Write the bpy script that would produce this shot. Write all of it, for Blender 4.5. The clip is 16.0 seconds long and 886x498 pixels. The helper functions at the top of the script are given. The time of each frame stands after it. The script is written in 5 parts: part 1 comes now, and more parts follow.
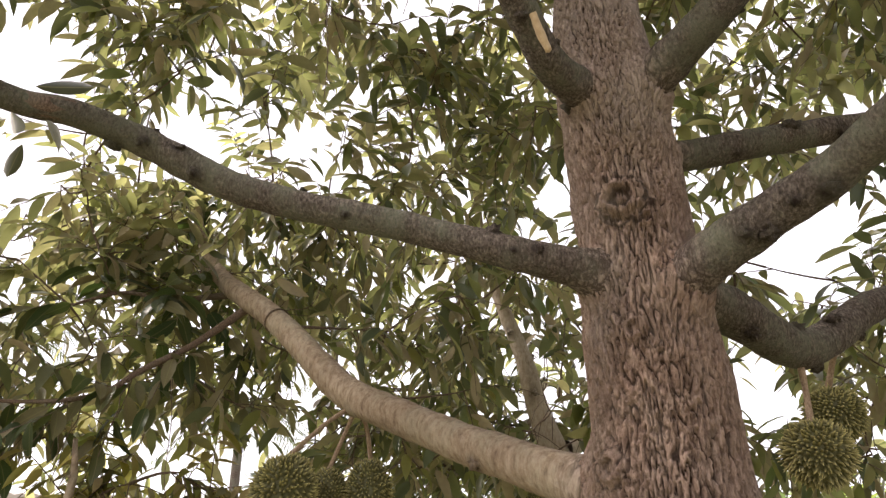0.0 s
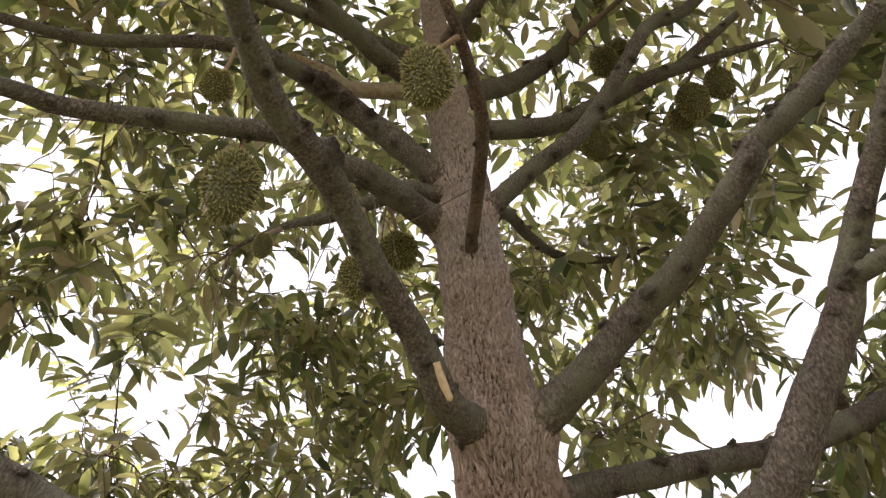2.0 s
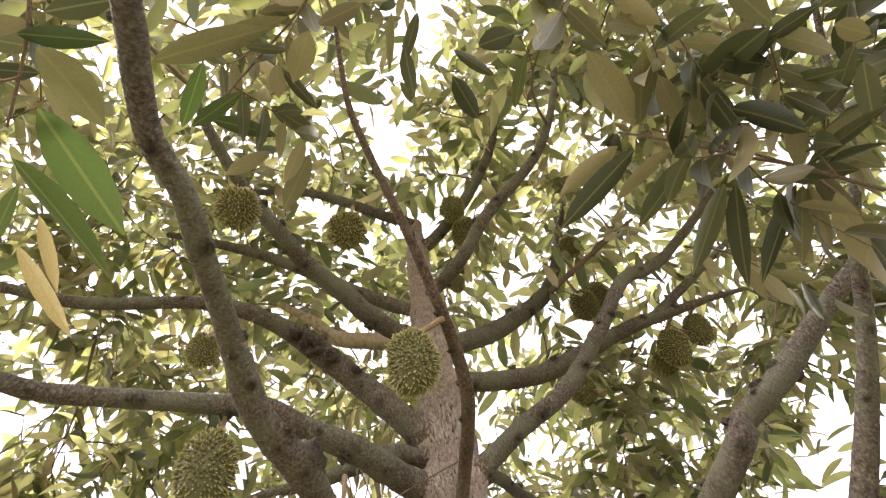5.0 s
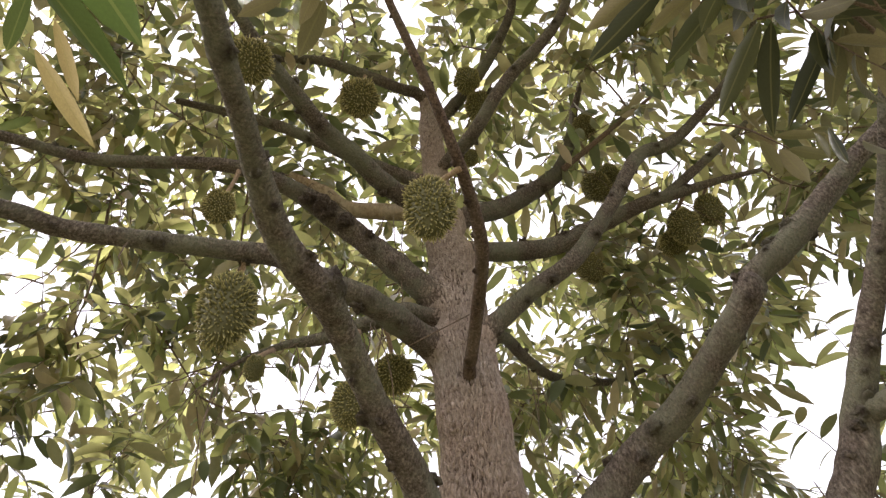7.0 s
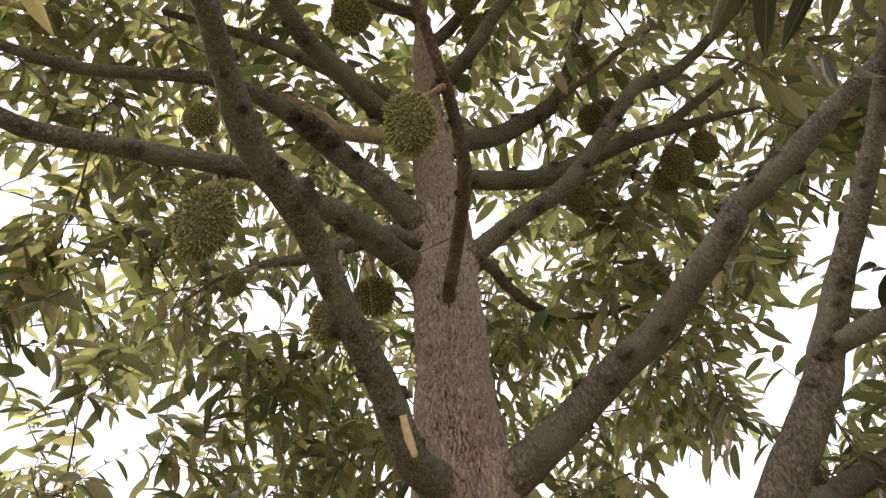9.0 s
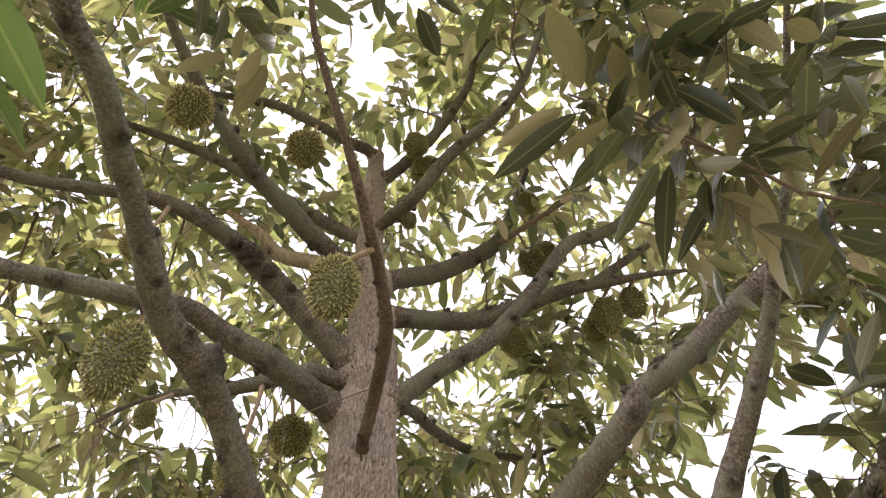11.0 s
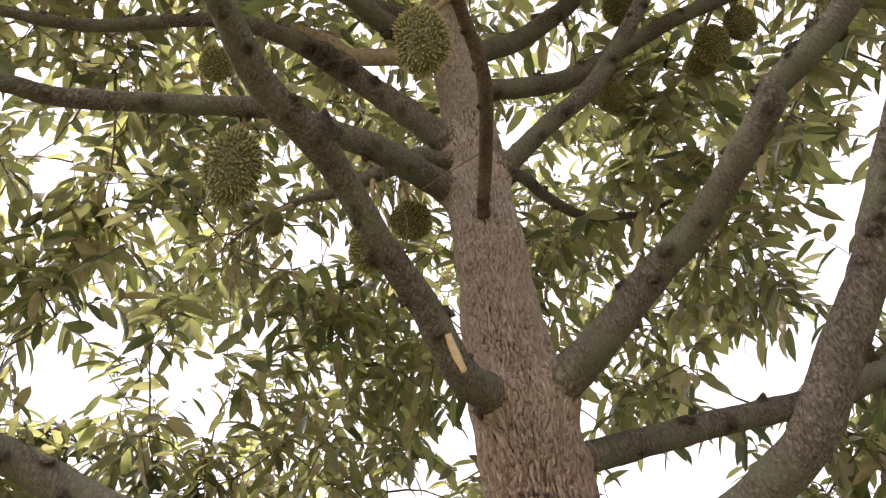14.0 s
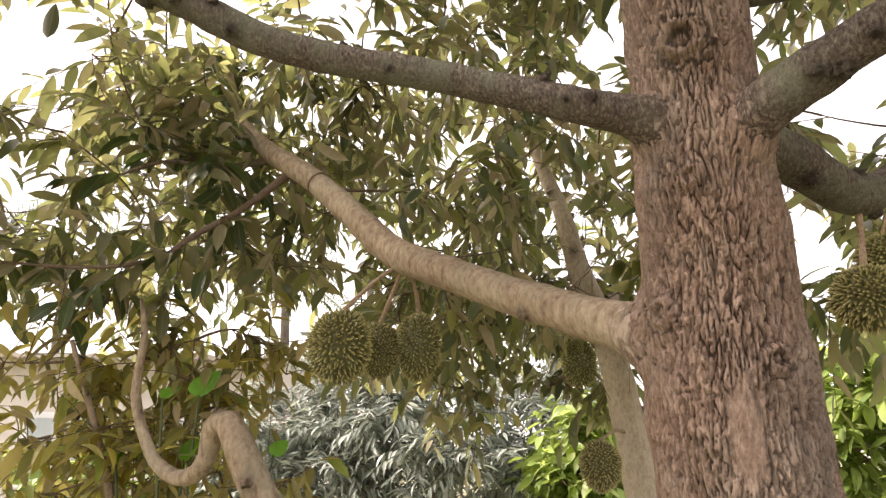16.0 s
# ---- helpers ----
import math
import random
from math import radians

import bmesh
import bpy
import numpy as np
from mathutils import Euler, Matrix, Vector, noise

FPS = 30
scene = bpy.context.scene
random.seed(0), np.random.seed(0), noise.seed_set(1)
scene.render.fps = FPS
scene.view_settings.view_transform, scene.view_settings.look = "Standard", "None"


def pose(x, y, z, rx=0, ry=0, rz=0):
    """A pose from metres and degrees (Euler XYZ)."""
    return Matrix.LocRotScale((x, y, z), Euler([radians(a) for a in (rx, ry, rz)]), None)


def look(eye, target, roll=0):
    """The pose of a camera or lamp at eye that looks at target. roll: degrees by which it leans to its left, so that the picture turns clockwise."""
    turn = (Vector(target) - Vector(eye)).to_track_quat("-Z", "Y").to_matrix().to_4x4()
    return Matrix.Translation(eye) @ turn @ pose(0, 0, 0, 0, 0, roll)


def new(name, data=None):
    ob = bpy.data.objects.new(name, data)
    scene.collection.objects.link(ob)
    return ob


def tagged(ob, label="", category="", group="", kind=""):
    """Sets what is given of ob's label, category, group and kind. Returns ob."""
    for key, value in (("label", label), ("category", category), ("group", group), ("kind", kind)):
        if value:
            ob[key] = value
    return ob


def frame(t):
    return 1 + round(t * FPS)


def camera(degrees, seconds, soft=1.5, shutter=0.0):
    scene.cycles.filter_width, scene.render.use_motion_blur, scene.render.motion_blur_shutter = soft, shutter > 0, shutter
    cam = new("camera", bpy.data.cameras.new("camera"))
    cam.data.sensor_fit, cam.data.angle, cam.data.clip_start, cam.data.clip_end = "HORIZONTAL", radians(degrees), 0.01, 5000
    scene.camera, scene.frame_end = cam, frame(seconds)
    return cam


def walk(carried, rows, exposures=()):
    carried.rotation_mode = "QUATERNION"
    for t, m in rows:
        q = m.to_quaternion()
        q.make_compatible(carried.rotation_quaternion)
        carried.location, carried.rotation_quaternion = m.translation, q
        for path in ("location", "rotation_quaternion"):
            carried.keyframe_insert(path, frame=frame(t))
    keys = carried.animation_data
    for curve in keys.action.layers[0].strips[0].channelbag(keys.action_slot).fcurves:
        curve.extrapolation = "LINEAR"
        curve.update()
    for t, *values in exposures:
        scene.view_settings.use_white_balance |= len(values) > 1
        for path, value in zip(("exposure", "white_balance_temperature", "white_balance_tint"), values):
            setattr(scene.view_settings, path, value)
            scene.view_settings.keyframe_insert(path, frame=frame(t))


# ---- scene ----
cam = camera(68.6, 16.0, 1.35)
PATH = [
    (0, (0.0695, 0.1632, 1.6793), (-0.0024, 1.9140, 2.6433), 1.82),
    (0.5, (0.0196, 0.1388, 1.7708), (0.1257, 1.7614, 2.9351), -1.19),
    (1, (-0.0168, 0.1049, 1.8067), (0.1489, 1.6204, 3.1013), -1.59),
    (1.5, (-0.0294, 0.0769, 1.8368), (0.2736, 1.4659, 3.2434), -4.27),
    (2, (-0.0411, 0.0413, 1.8666), (0.3036, 1.3281, 3.3584), -5.21),
    (2.5, (-0.0411, -0.0076, 1.8977), (0.3297, 1.1661, 3.4741), -6.41),
    (3, (-0.0454, -0.0510, 1.9367), (0.2948, 0.9982, 3.6051), -7.81),
    (3.5, (-0.0570, -0.0760, 1.9603), (0.2680, 0.8223, 3.7173), -9.72),
    (4, (-0.0577, -0.0892, 1.9715), (0.2525, 0.6981, 3.7836), -10.85),
    (4.2, (-0.0535, -0.0912, 1.9681), (0.2720, 0.6558, 3.7946), -11.97),
    (6.3, (-0.0771, -0.0599, 1.9322), (0.1907, 0.7067, 3.7599), -11.40),
    (6.5, (-0.0779, -0.0321, 1.9231), (0.2077, 0.8135, 3.7130), -9.63),
    (7, (-0.0664, 0.0233, 1.9059), (0.2670, 1.0378, 3.5969), -6.88),
    (7.5, (-0.0467, 0.0767, 1.8825), (0.3246, 1.2651, 3.4477), -4.84),
    (8, (-0.0475, 0.1186, 1.8657), (0.3408, 1.4418, 3.3143), -3.52),
    (8.5, (-0.0321, 0.0966, 1.8703), (0.3757, 1.3812, 3.3479), -3.74),
    (9, (-0.0144, 0.0524, 1.8909), (0.3519, 1.2207, 3.4725), -4.07),
    (9.2, (-0.0140, 0.0186, 1.9031), (0.3449, 1.1356, 3.5229), -4.46),
    (11.3, (0.0439, -0.1161, 1.9382), (0.4957, 0.7625, 3.6772), -6.27),
    (11.5, (0.0636, -0.0999, 1.9340), (0.5567, 0.8069, 3.6471), -7.11),
    (12, (0.1080, -0.0734, 1.9240), (0.6820, 0.8499, 3.6026), -9.51),
    (12.5, (0.1349, -0.0543, 1.9094), (0.7309, 0.8567, 3.5872), -11.24),
    (13, (0.1156, -0.0234, 1.9097), (0.6587, 0.9689, 3.5591), -10.65),
    (13.5, (0.0482, 0.0196, 1.9095), (0.4937, 1.2388, 3.4311), -8.60),
    (14, (0.0082, 0.0466, 1.8965), (0.2724, 1.4294, 3.3171), -5.54),
    (14.5, (-0.0047, 0.0884, 1.8489), (0.1746, 1.6381, 3.1003), -3.07),
    (15, (-0.0058, 0.1381, 1.7953), (0.0690, 1.8401, 2.8430), -2.17),
    (15.5, (0.0255, 0.1718, 1.7381), (-0.0326, 1.9825, 2.5855), -0.70),
    (16, (0.0350, 0.1779, 1.6622), (-0.1344, 2.0836, 2.2448), 1.34),
]
EXPOSURES = [(0, 1.45, 6580, 19), (2.0, 1.43, 6520, 19), (2.5, 1.52, 6640, 19), (3.0, 1.84, 6800, 19), (3.5, 2.2, 6600, 19), (4.2, 2.26, 6520, 19), (6.3, 2.0, 6440, 19), (7, 1.7, 6390, 19), (8, 1.42, 6560, 19), (9.2, 1.45, 6560, 19), (11.3, 2.12, 6260, 19), (12.5, 2.02, 6320, 19), (13.5, 2.07, 6310, 19), (14, 1.68, 6560, 19), (14.5, 1.42, 6600, 19), (15, 1.34, 6680, 19), (16, 1.8, 6920, 19)]
walk(cam, [(t, look(eye, target, roll)) for t, eye, target, roll in PATH], EXPOSURES)

# ---- light ----
SUN_EL, SUN_AZ = radians(46), radians(-92)      # azimuth from +y towards +x
world = bpy.data.worlds.new("sky")
scene.world = world
world.use_nodes = True
wt = world.node_tree
sky = wt.nodes.new("ShaderNodeTexSky")
sky.sky_type = "NISHITA"
sky.sun_disc = False
sky.sun_elevation, sky.sun_rotation = SUN_EL, SUN_AZ
sky.air_density, sky.dust_density, sky.ozone_density = 1.0, 3.0, 1.0
haze = wt.nodes.new("ShaderNodeMix")            # thin bright cloud over the blue
haze.data_type = "RGBA"
haze.inputs[0].default_value = 0.78
haze.inputs[7].default_value = (4.6, 4.5, 4.4, 1)
wt.links.new(sky.outputs[0], haze.inputs[6])
wt.links.new(haze.outputs[2], wt.nodes["Background"].inputs[0])
wt.nodes["Background"].inputs[1].default_value = 0.15
sun_data = bpy.data.lights.new("sun", "SUN")
sun_data.energy, sun_data.angle, sun_data.color = 2.6, radians(12), (1.0, 0.93, 0.84)
sun = new("sun", sun_data)
sun_way = Vector((math.sin(SUN_AZ) * math.cos(SUN_EL), math.cos(SUN_AZ) * math.cos(SUN_EL), math.sin(SUN_EL)))
sun.matrix_world = look(sun_way * 30, (0, 0, 0))



# ---- materials ----
def node(tree, kind, **inputs):
    n = tree.nodes.new(kind)
    for key, value in inputs.items():
        n.inputs[key.replace("_", " ")].default_value = value
    return n


def ramp(tree, stops, source):
    n = tree.nodes.new("ShaderNodeValToRGB")
    el = n.color_ramp.elements
    while len(el) < len(stops):
        el.new(0.5)
    for e, (at, c) in zip(el, stops):
        e.position, e.color = at, (*c, 1)
    tree.links.new(source, n.inputs[0])
    return n.outputs[0]


def coords(tree, scale):
    tc = tree.nodes.new("ShaderNodeTexCoord")
    mp = tree.nodes.new("ShaderNodeMapping")
    mp.inputs["Scale"].default_value = scale
    tree.links.new(tc.outputs["Object"], mp.inputs[0])
    return mp.outputs[0]


def noise_tex(tree, vec, scale, detail=4.0, rough=0.6, warp=0.0):
    n = node(tree, "ShaderNodeTexNoise", Scale=scale, Detail=detail, Roughness=rough, Distortion=warp)
    tree.links.new(vec, n.inputs["Vector"])
    return n.outputs["Fac"]


def blend(tree, fac, a, b, mode="MIX"):
    n = tree.nodes.new("ShaderNodeMix")
    n.data_type, n.blend_type = "RGBA", mode
    for sock, v in ((n.inputs[0], fac), (n.inputs[6], a), (n.inputs[7], b)):
        if isinstance(v, bpy.types.NodeSocket):
            tree.links.new(v, sock)
        else:
            sock.default_value = v if not isinstance(v, tuple) else (*v, 1)
    return n.outputs[2]


def maths(tree, op, a, b=0.0):
    n = tree.nodes.new("ShaderNodeMath")
    n.operation = op
    for sock, v in ((n.inputs[0], a), (n.inputs[1], b)):
        if isinstance(v, bpy.types.NodeSocket):
            tree.links.new(v, sock)
        else:
            sock.default_value = v
    return n.outputs[0]


def material(name):
    m = bpy.data.materials.new(name)
    m.use_nodes = True
    return m, m.node_tree, m.node_tree.nodes["Principled BSDF"]


def bump(tree, bsdf, height, strength, distance):
    b = node(tree, "ShaderNodeBump", Strength=strength, Distance=distance)
    tree.links.new(height, b.inputs["Height"])
    tree.links.new(b.outputs[0], bsdf.inputs["Normal"])


def random_value(tree):
    """One number for each leaf: by island in a joined mesh, by object where a leaf is its own."""
    g = tree.nodes.new("ShaderNodeNewGeometry")
    o = tree.nodes.new("ShaderNodeObjectInfo")
    return maths(tree, "FRACT", maths(tree, "ADD", g.outputs["Random Per Island"], o.outputs["Random"]))


def bark_material(name, dark, mid, light, lichen, along=0.2, grain=45.0, cover=0.5, depth=0.006, furrow=0.5, strength=0.9):
    """Ridges along the stem with dark furrows between them, scales on the ridges, patches of lichen."""
    m, t, b = material(name)
    v = coords(t, (1, 1, along))
    flow = blend(t, 0.035, v, noise_colour(t, coords(t, (1, 1, 0.6)), 14))
    n = noise_tex(t, flow, grain, 6, 0.6)
    ridge = maths(t, "MINIMUM", maths(t, "MULTIPLY", maths(t, "ABSOLUTE", maths(t, "SUBTRACT", n, 0.5)), 9.0), 1.0)
    scale = noise_tex(t, coords(t, (1, 1, 0.45)), grain * 2.6, 5, 0.65)
    fine = noise_tex(t, coords(t, (1, 1, 0.8)), 420, 3, 0.6)
    base = ramp(t, [(0.3, dark), (0.47, mid), (0.68, light)], scale)
    base = blend(t, maths(t, "MULTIPLY", maths(t, "SUBTRACT", 1.0, ridge), furrow), base, dark)
    patch = noise_tex(t, coords(t, (1, 1, 0.7)), 7.0, 6, 0.7)
    spot = ramp(t, [(0.5 - 0.1 * cover, (0, 0, 0)), (0.62, (1, 1, 1))], patch)
    base = blend(t, maths(t, "MULTIPLY", spot, cover), base, lichen)
    speck = noise_tex(t, coords(t, (1, 1, 0.6)), grain * 3.6, 4, 0.75)
    base = blend(t, 0.45 if furrow > 0.3 else 0.22, base, ramp(t, [(0.36, (0.12, 0.1, 0.09)), (0.46, (0.5, 0.5, 0.5)), (0.56, (0.5, 0.5, 0.5)), (0.68, (0.8, 0.79, 0.76))], speck), "OVERLAY")
    tint = noise_tex(t, coords(t, (1, 1, 1)), 2.6, 4, 0.6)
    base = blend(t, 0.4, base, ramp(t, [(0.35, (0.4, 0.33, 0.29)), (0.65, (0.62, 0.6, 0.58))], tint), "OVERLAY")
    root = t.nodes.new("ShaderNodeAttribute")      # old bark of the trunk runs out onto the limb's foot
    root.attribute_name = "foot"
    old = blend(t, maths(t, "SUBTRACT", 1.0, ridge), ramp(t, [(0.3, (0.165, 0.12, 0.095)), (0.5, (0.285, 0.22, 0.178)), (0.7, (0.41, 0.335, 0.28))], scale), (0.06, 0.04, 0.03))
    base = blend(t, root.outputs["Fac"], base, old)
    sc = t.nodes.new("ShaderNodeAttribute")        # dark corky bud scars and cut ends
    sc.attribute_name = "scar"
    base = blend(t, sc.outputs["Fac"], base, (0.032, 0.022, 0.017))
    t.links.new(base, b.inputs["Base Color"])
    b.inputs["Roughness"].default_value = 0.88
    b.inputs["Specular IOR Level"].default_value = 0.25
    h = maths(t, "ADD", maths(t, "MULTIPLY", ridge, furrow), maths(t, "ADD", maths(t, "MULTIPLY", scale, 0.8), maths(t, "MULTIPLY", fine, 0.25)))
    bump(t, b, h, strength, depth)
    return m


def trunk_bark():
    """Furrows and plates follow the relief that the mesh carries; scales and patches lie over it."""
    m, t, b = material("furrowed_bark")
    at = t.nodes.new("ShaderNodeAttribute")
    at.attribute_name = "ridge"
    scale = noise_tex(t, coords(t, (1, 1, 0.4)), 120, 5, 0.65)
    fine = noise_tex(t, coords(t, (1, 1, 0.7)), 420, 3, 0.6)
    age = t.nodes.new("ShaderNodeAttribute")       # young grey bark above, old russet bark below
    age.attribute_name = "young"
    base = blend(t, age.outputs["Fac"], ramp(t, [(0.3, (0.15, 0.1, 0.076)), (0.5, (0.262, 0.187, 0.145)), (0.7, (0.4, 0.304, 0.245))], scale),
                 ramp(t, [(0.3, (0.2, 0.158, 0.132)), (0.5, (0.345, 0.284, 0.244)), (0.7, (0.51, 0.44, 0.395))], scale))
    # dark furrow bark, with the shade of the furrow's depth put into its colour
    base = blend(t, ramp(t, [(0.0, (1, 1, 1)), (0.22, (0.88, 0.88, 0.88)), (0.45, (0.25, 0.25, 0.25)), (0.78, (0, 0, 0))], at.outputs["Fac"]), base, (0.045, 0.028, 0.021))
    st = t.nodes.new("ShaderNodeAttribute")        # grey-black patch below an old scar
    st.attribute_name = "dark_patch"
    base = blend(t, maths(t, "MULTIPLY", st.outputs["Fac"], 0.75), base, (0.085, 0.08, 0.07))
    patch = ramp(t, [(0.45, (0, 0, 0)), (0.62, (1, 1, 1))], noise_tex(t, coords(t, (1, 1, 0.6)), 8.0, 6, 0.7))
    base = blend(t, maths(t, "MULTIPLY", patch, 0.3), base, (0.42, 0.37, 0.31))
    tint = noise_tex(t, coords(t, (1, 1, 0.8)), 3.0, 4, 0.6)
    base = blend(t, 0.45, base, ramp(t, [(0.35, (0.55, 0.46, 0.4)), (0.65, (0.52, 0.51, 0.5))], tint), "OVERLAY")
    t.links.new(base, b.inputs["Base Color"])
    b.inputs["Roughness"].default_value = 0.9
    b.inputs["Specular IOR Level"].default_value = 0.2
    bump(t, b, maths(t, "ADD", scale, maths(t, "MULTIPLY", fine, 0.5)), 1.0, 0.008)
    return m


def noise_colour(tree, vec, scale):
    n = node(tree, "ShaderNodeTexNoise", Scale=scale, Detail=3.0)
    tree.links.new(vec, n.inputs["Vector"])
    return n.outputs["Color"]


def leaf_material(name, stops, through_colour, share=0.4, gloss=0.42, veins=False):
    m, t, b = material(name)
    rnd = random_value(t)
    col = ramp(t, stops, rnd)
    mottle = noise_tex(t, coords(t, (1, 1, 1)), 45, 3, 0.6)
    col = blend(t, 0.3, col, ramp(t, [(0.3, (0.3, 0.3, 0.25)), (0.7, (0.75, 0.75, 0.6))], mottle), "OVERLAY")
    if veins:
        uv = t.nodes.new("ShaderNodeUVMap")
        sep = t.nodes.new("ShaderNodeSeparateXYZ")
        t.links.new(uv.outputs[0], sep.inputs[0])
        off = maths(t, "ABSOLUTE", maths(t, "SUBTRACT", sep.outputs[0], 0.5))
        rib = maths(t, "LESS_THAN", off, 0.035)
        side = maths(t, "SINE", maths(t, "MULTIPLY", maths(t, "SUBTRACT", sep.outputs[1], maths(t, "MULTIPLY", off, 0.35)), 95.0))
        col = blend(t, maths(t, "MULTIPLY", rib, 0.35), col, (0.26, 0.24, 0.1))
        bump(t, b, side, 0.12, 0.0006)
    t.links.new(col, b.inputs["Base Color"])
    b.inputs["Roughness"].default_value = gloss
    b.inputs["Specular IOR Level"].default_value = 0.4
    tr = t.nodes.new("ShaderNodeBsdfTranslucent")
    t.links.new(blend(t, 0.55, col, through_colour), tr.inputs[0])
    mix = node(t, "ShaderNodeMixShader", Fac=share)
    thin = maths(t, "FRACT", maths(t, "MULTIPLY", rnd, 7.31))       # young leaves let more light through
    t.links.new(maths(t, "ADD", 0.35 * share, maths(t, "MULTIPLY", maths(t, "POWER", thin, 2.0), 1.75 * share)), mix.inputs[0])
    t.links.new(b.outputs[0], mix.inputs[1])
    t.links.new(tr.outputs[0], mix.inputs[2])
    t.links.new(mix.outputs[0], t.nodes["Material Output"].inputs["Surface"])
    return m


BARK = trunk_bark()
LIMB = bark_material("limb_bark", (0.036, 0.028, 0.023), (0.118, 0.097, 0.08), (0.265, 0.226, 0.19), (0.165, 0.175, 0.125), 0.4, 70, 0.75, 0.008, 0.4, 0.9)
PALE = bark_material("pale_limb_bark", (0.14, 0.098, 0.066), (0.275, 0.215, 0.15), (0.375, 0.312, 0.235), (0.31, 0.3, 0.22), 0.7, 24, 0.35, 0.004, 0.2, 0.8)
STALK = bark_material("fruit_stalk", (0.15, 0.1, 0.065), (0.29, 0.215, 0.15), (0.4, 0.31, 0.23), (0.32, 0.29, 0.21), 0.8, 90, 0.2, 0.001, 0.15, 0.5)
# grey-tan bark, lightened in colour to stand for light falling on the stem
STEM = bark_material("lightened_stem_bark", (0.3, 0.24, 0.18), (0.45, 0.39, 0.31), (0.55, 0.49, 0.4), (0.42, 0.4, 0.32), 0.7, 30, 0.35, 0.003, 0.15, 0.6)
SHOOT = bark_material("shoot_bark", (0.03, 0.02, 0.015), (0.1, 0.068, 0.05), (0.2, 0.145, 0.11), (0.16, 0.14, 0.1), 0.4, 70, 0.35, 0.004, 0.5, 0.9)
TWIG = bark_material("twig_bark", (0.06, 0.04, 0.03), (0.14, 0.1, 0.075), (0.25, 0.19, 0.15), (0.16, 0.16, 0.12), 0.6, 120, 0.3, 0.001, 0.3, 0.5)
LEAF = leaf_material("durian_leaf", [(0.0, (0.037, 0.054, 0.034)), (0.2, (0.077, 0.093, 0.055)), (0.4, (0.165, 0.158, 0.101)), (0.62, (0.275, 0.226, 0.153)), (0.8, (0.380, 0.296, 0.207)), (0.9, (0.253, 0.215, 0.127)), (1.0, (0.094, 0.153, 0.048))], (0.47, 0.5, 0.16), 0.55, 0.3)
# leaf colour darkened to hold the shade of the crown above the near twigs
NEAR_SHADED = leaf_material("shaded_near_leaf", [(0.0, (0.02, 0.027, 0.014)), (0.4, (0.042, 0.048, 0.024)), (0.75, (0.07, 0.071, 0.037)), (1.0, (0.13, 0.11, 0.064))], (0.2, 0.21, 0.065), 0.17, 0.4, True)
DRY = leaf_material("dry_leaf", [(0.0, (0.32, 0.25, 0.13)), (1.0, (0.42, 0.35, 0.2))], (0.42, 0.36, 0.14), 0.3, 0.6, True)

# pale undersides; on near twigs the pale colour also stands for light on leaves
PALE_LEAF = leaf_material("pale_leaf_underside", [(0.0, (0.13, 0.12, 0.065)), (0.5, (0.18, 0.155, 0.085)), (1.0, (0.24, 0.2, 0.125))], (0.26, 0.28, 0.08), 0.22, 0.45, True)
RUST_LEAF = leaf_material("rusty_leaf", [(0.0, (0.09, 0.1, 0.036)), (0.3, (0.19, 0.17, 0.07)), (0.55, (0.27, 0.21, 0.1)), (0.75, (0.37, 0.29, 0.16)), (0.88, (0.33, 0.3, 0.1)), (1.0, (0.17, 0.24, 0.055))], (0.6, 0.54, 0.13), 0.55)
GREY_LEAF = leaf_material("grey_green_leaf", [(0.0, (0.17, 0.2, 0.18)), (0.5, (0.32, 0.36, 0.34)), (1.0, (0.48, 0.51, 0.5))], (0.36, 0.4, 0.28), 0.36, 0.45)
LIGHT_LEAF = leaf_material("light_green_leaf", [(0.0, (0.12, 0.185, 0.045)), (0.5, (0.21, 0.29, 0.075)), (1.0, (0.31, 0.37, 0.12))], (0.48, 0.6, 0.12), 0.48, 0.4)
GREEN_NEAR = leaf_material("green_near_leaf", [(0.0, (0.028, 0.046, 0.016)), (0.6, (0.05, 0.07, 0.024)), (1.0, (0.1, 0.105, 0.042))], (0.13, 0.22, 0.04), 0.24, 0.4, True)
VIVID_LEAF = leaf_material("vivid_green_leaf", [(0.0, (0.07, 0.2, 0.02)), (1.0, (0.13, 0.3, 0.035))], (0.32, 0.6, 0.06), 0.55, 0.35)
PALM_LEAF = leaf_material("palm_leaf", [(0.0, (0.07, 0.1, 0.05)), (1.0, (0.14, 0.17, 0.09))], (0.25, 0.32, 0.08), 0.3, 0.4)


def plain(name, a, b_col, scale, rough, relief=0.0, metal=0.0):
    m, t, b = material(name)
    n = noise_tex(t, coords(t, (1, 1, 1)), scale, 6, 0.65)
    t.links.new(ramp(t, [(0.3, a), (0.7, b_col)], n), b.inputs["Base Color"])
    b.inputs["Roughness"].default_value, b.inputs["Metallic"].default_value = rough, metal
    if relief:
        bump(t, b, n, 0.5, relief)
    return m


WOOD = plain("bare_wood", (0.42, 0.29, 0.17), (0.62, 0.48, 0.32), 60, 0.75, 0.002)
PLASTER = plain("plaster", (0.55, 0.5, 0.45), (0.72, 0.67, 0.62), 2.5, 0.9, 0.004)
ROOF = plain("weathered_roof", (0.3, 0.25, 0.2), (0.45, 0.4, 0.34), 3, 0.6, 0.002)
TRIM = plain("window_frame_paint", (0.7, 0.7, 0.7), (0.8, 0.8, 0.8), 5, 0.5)
GLASS, _t, _b = material("window_glass")
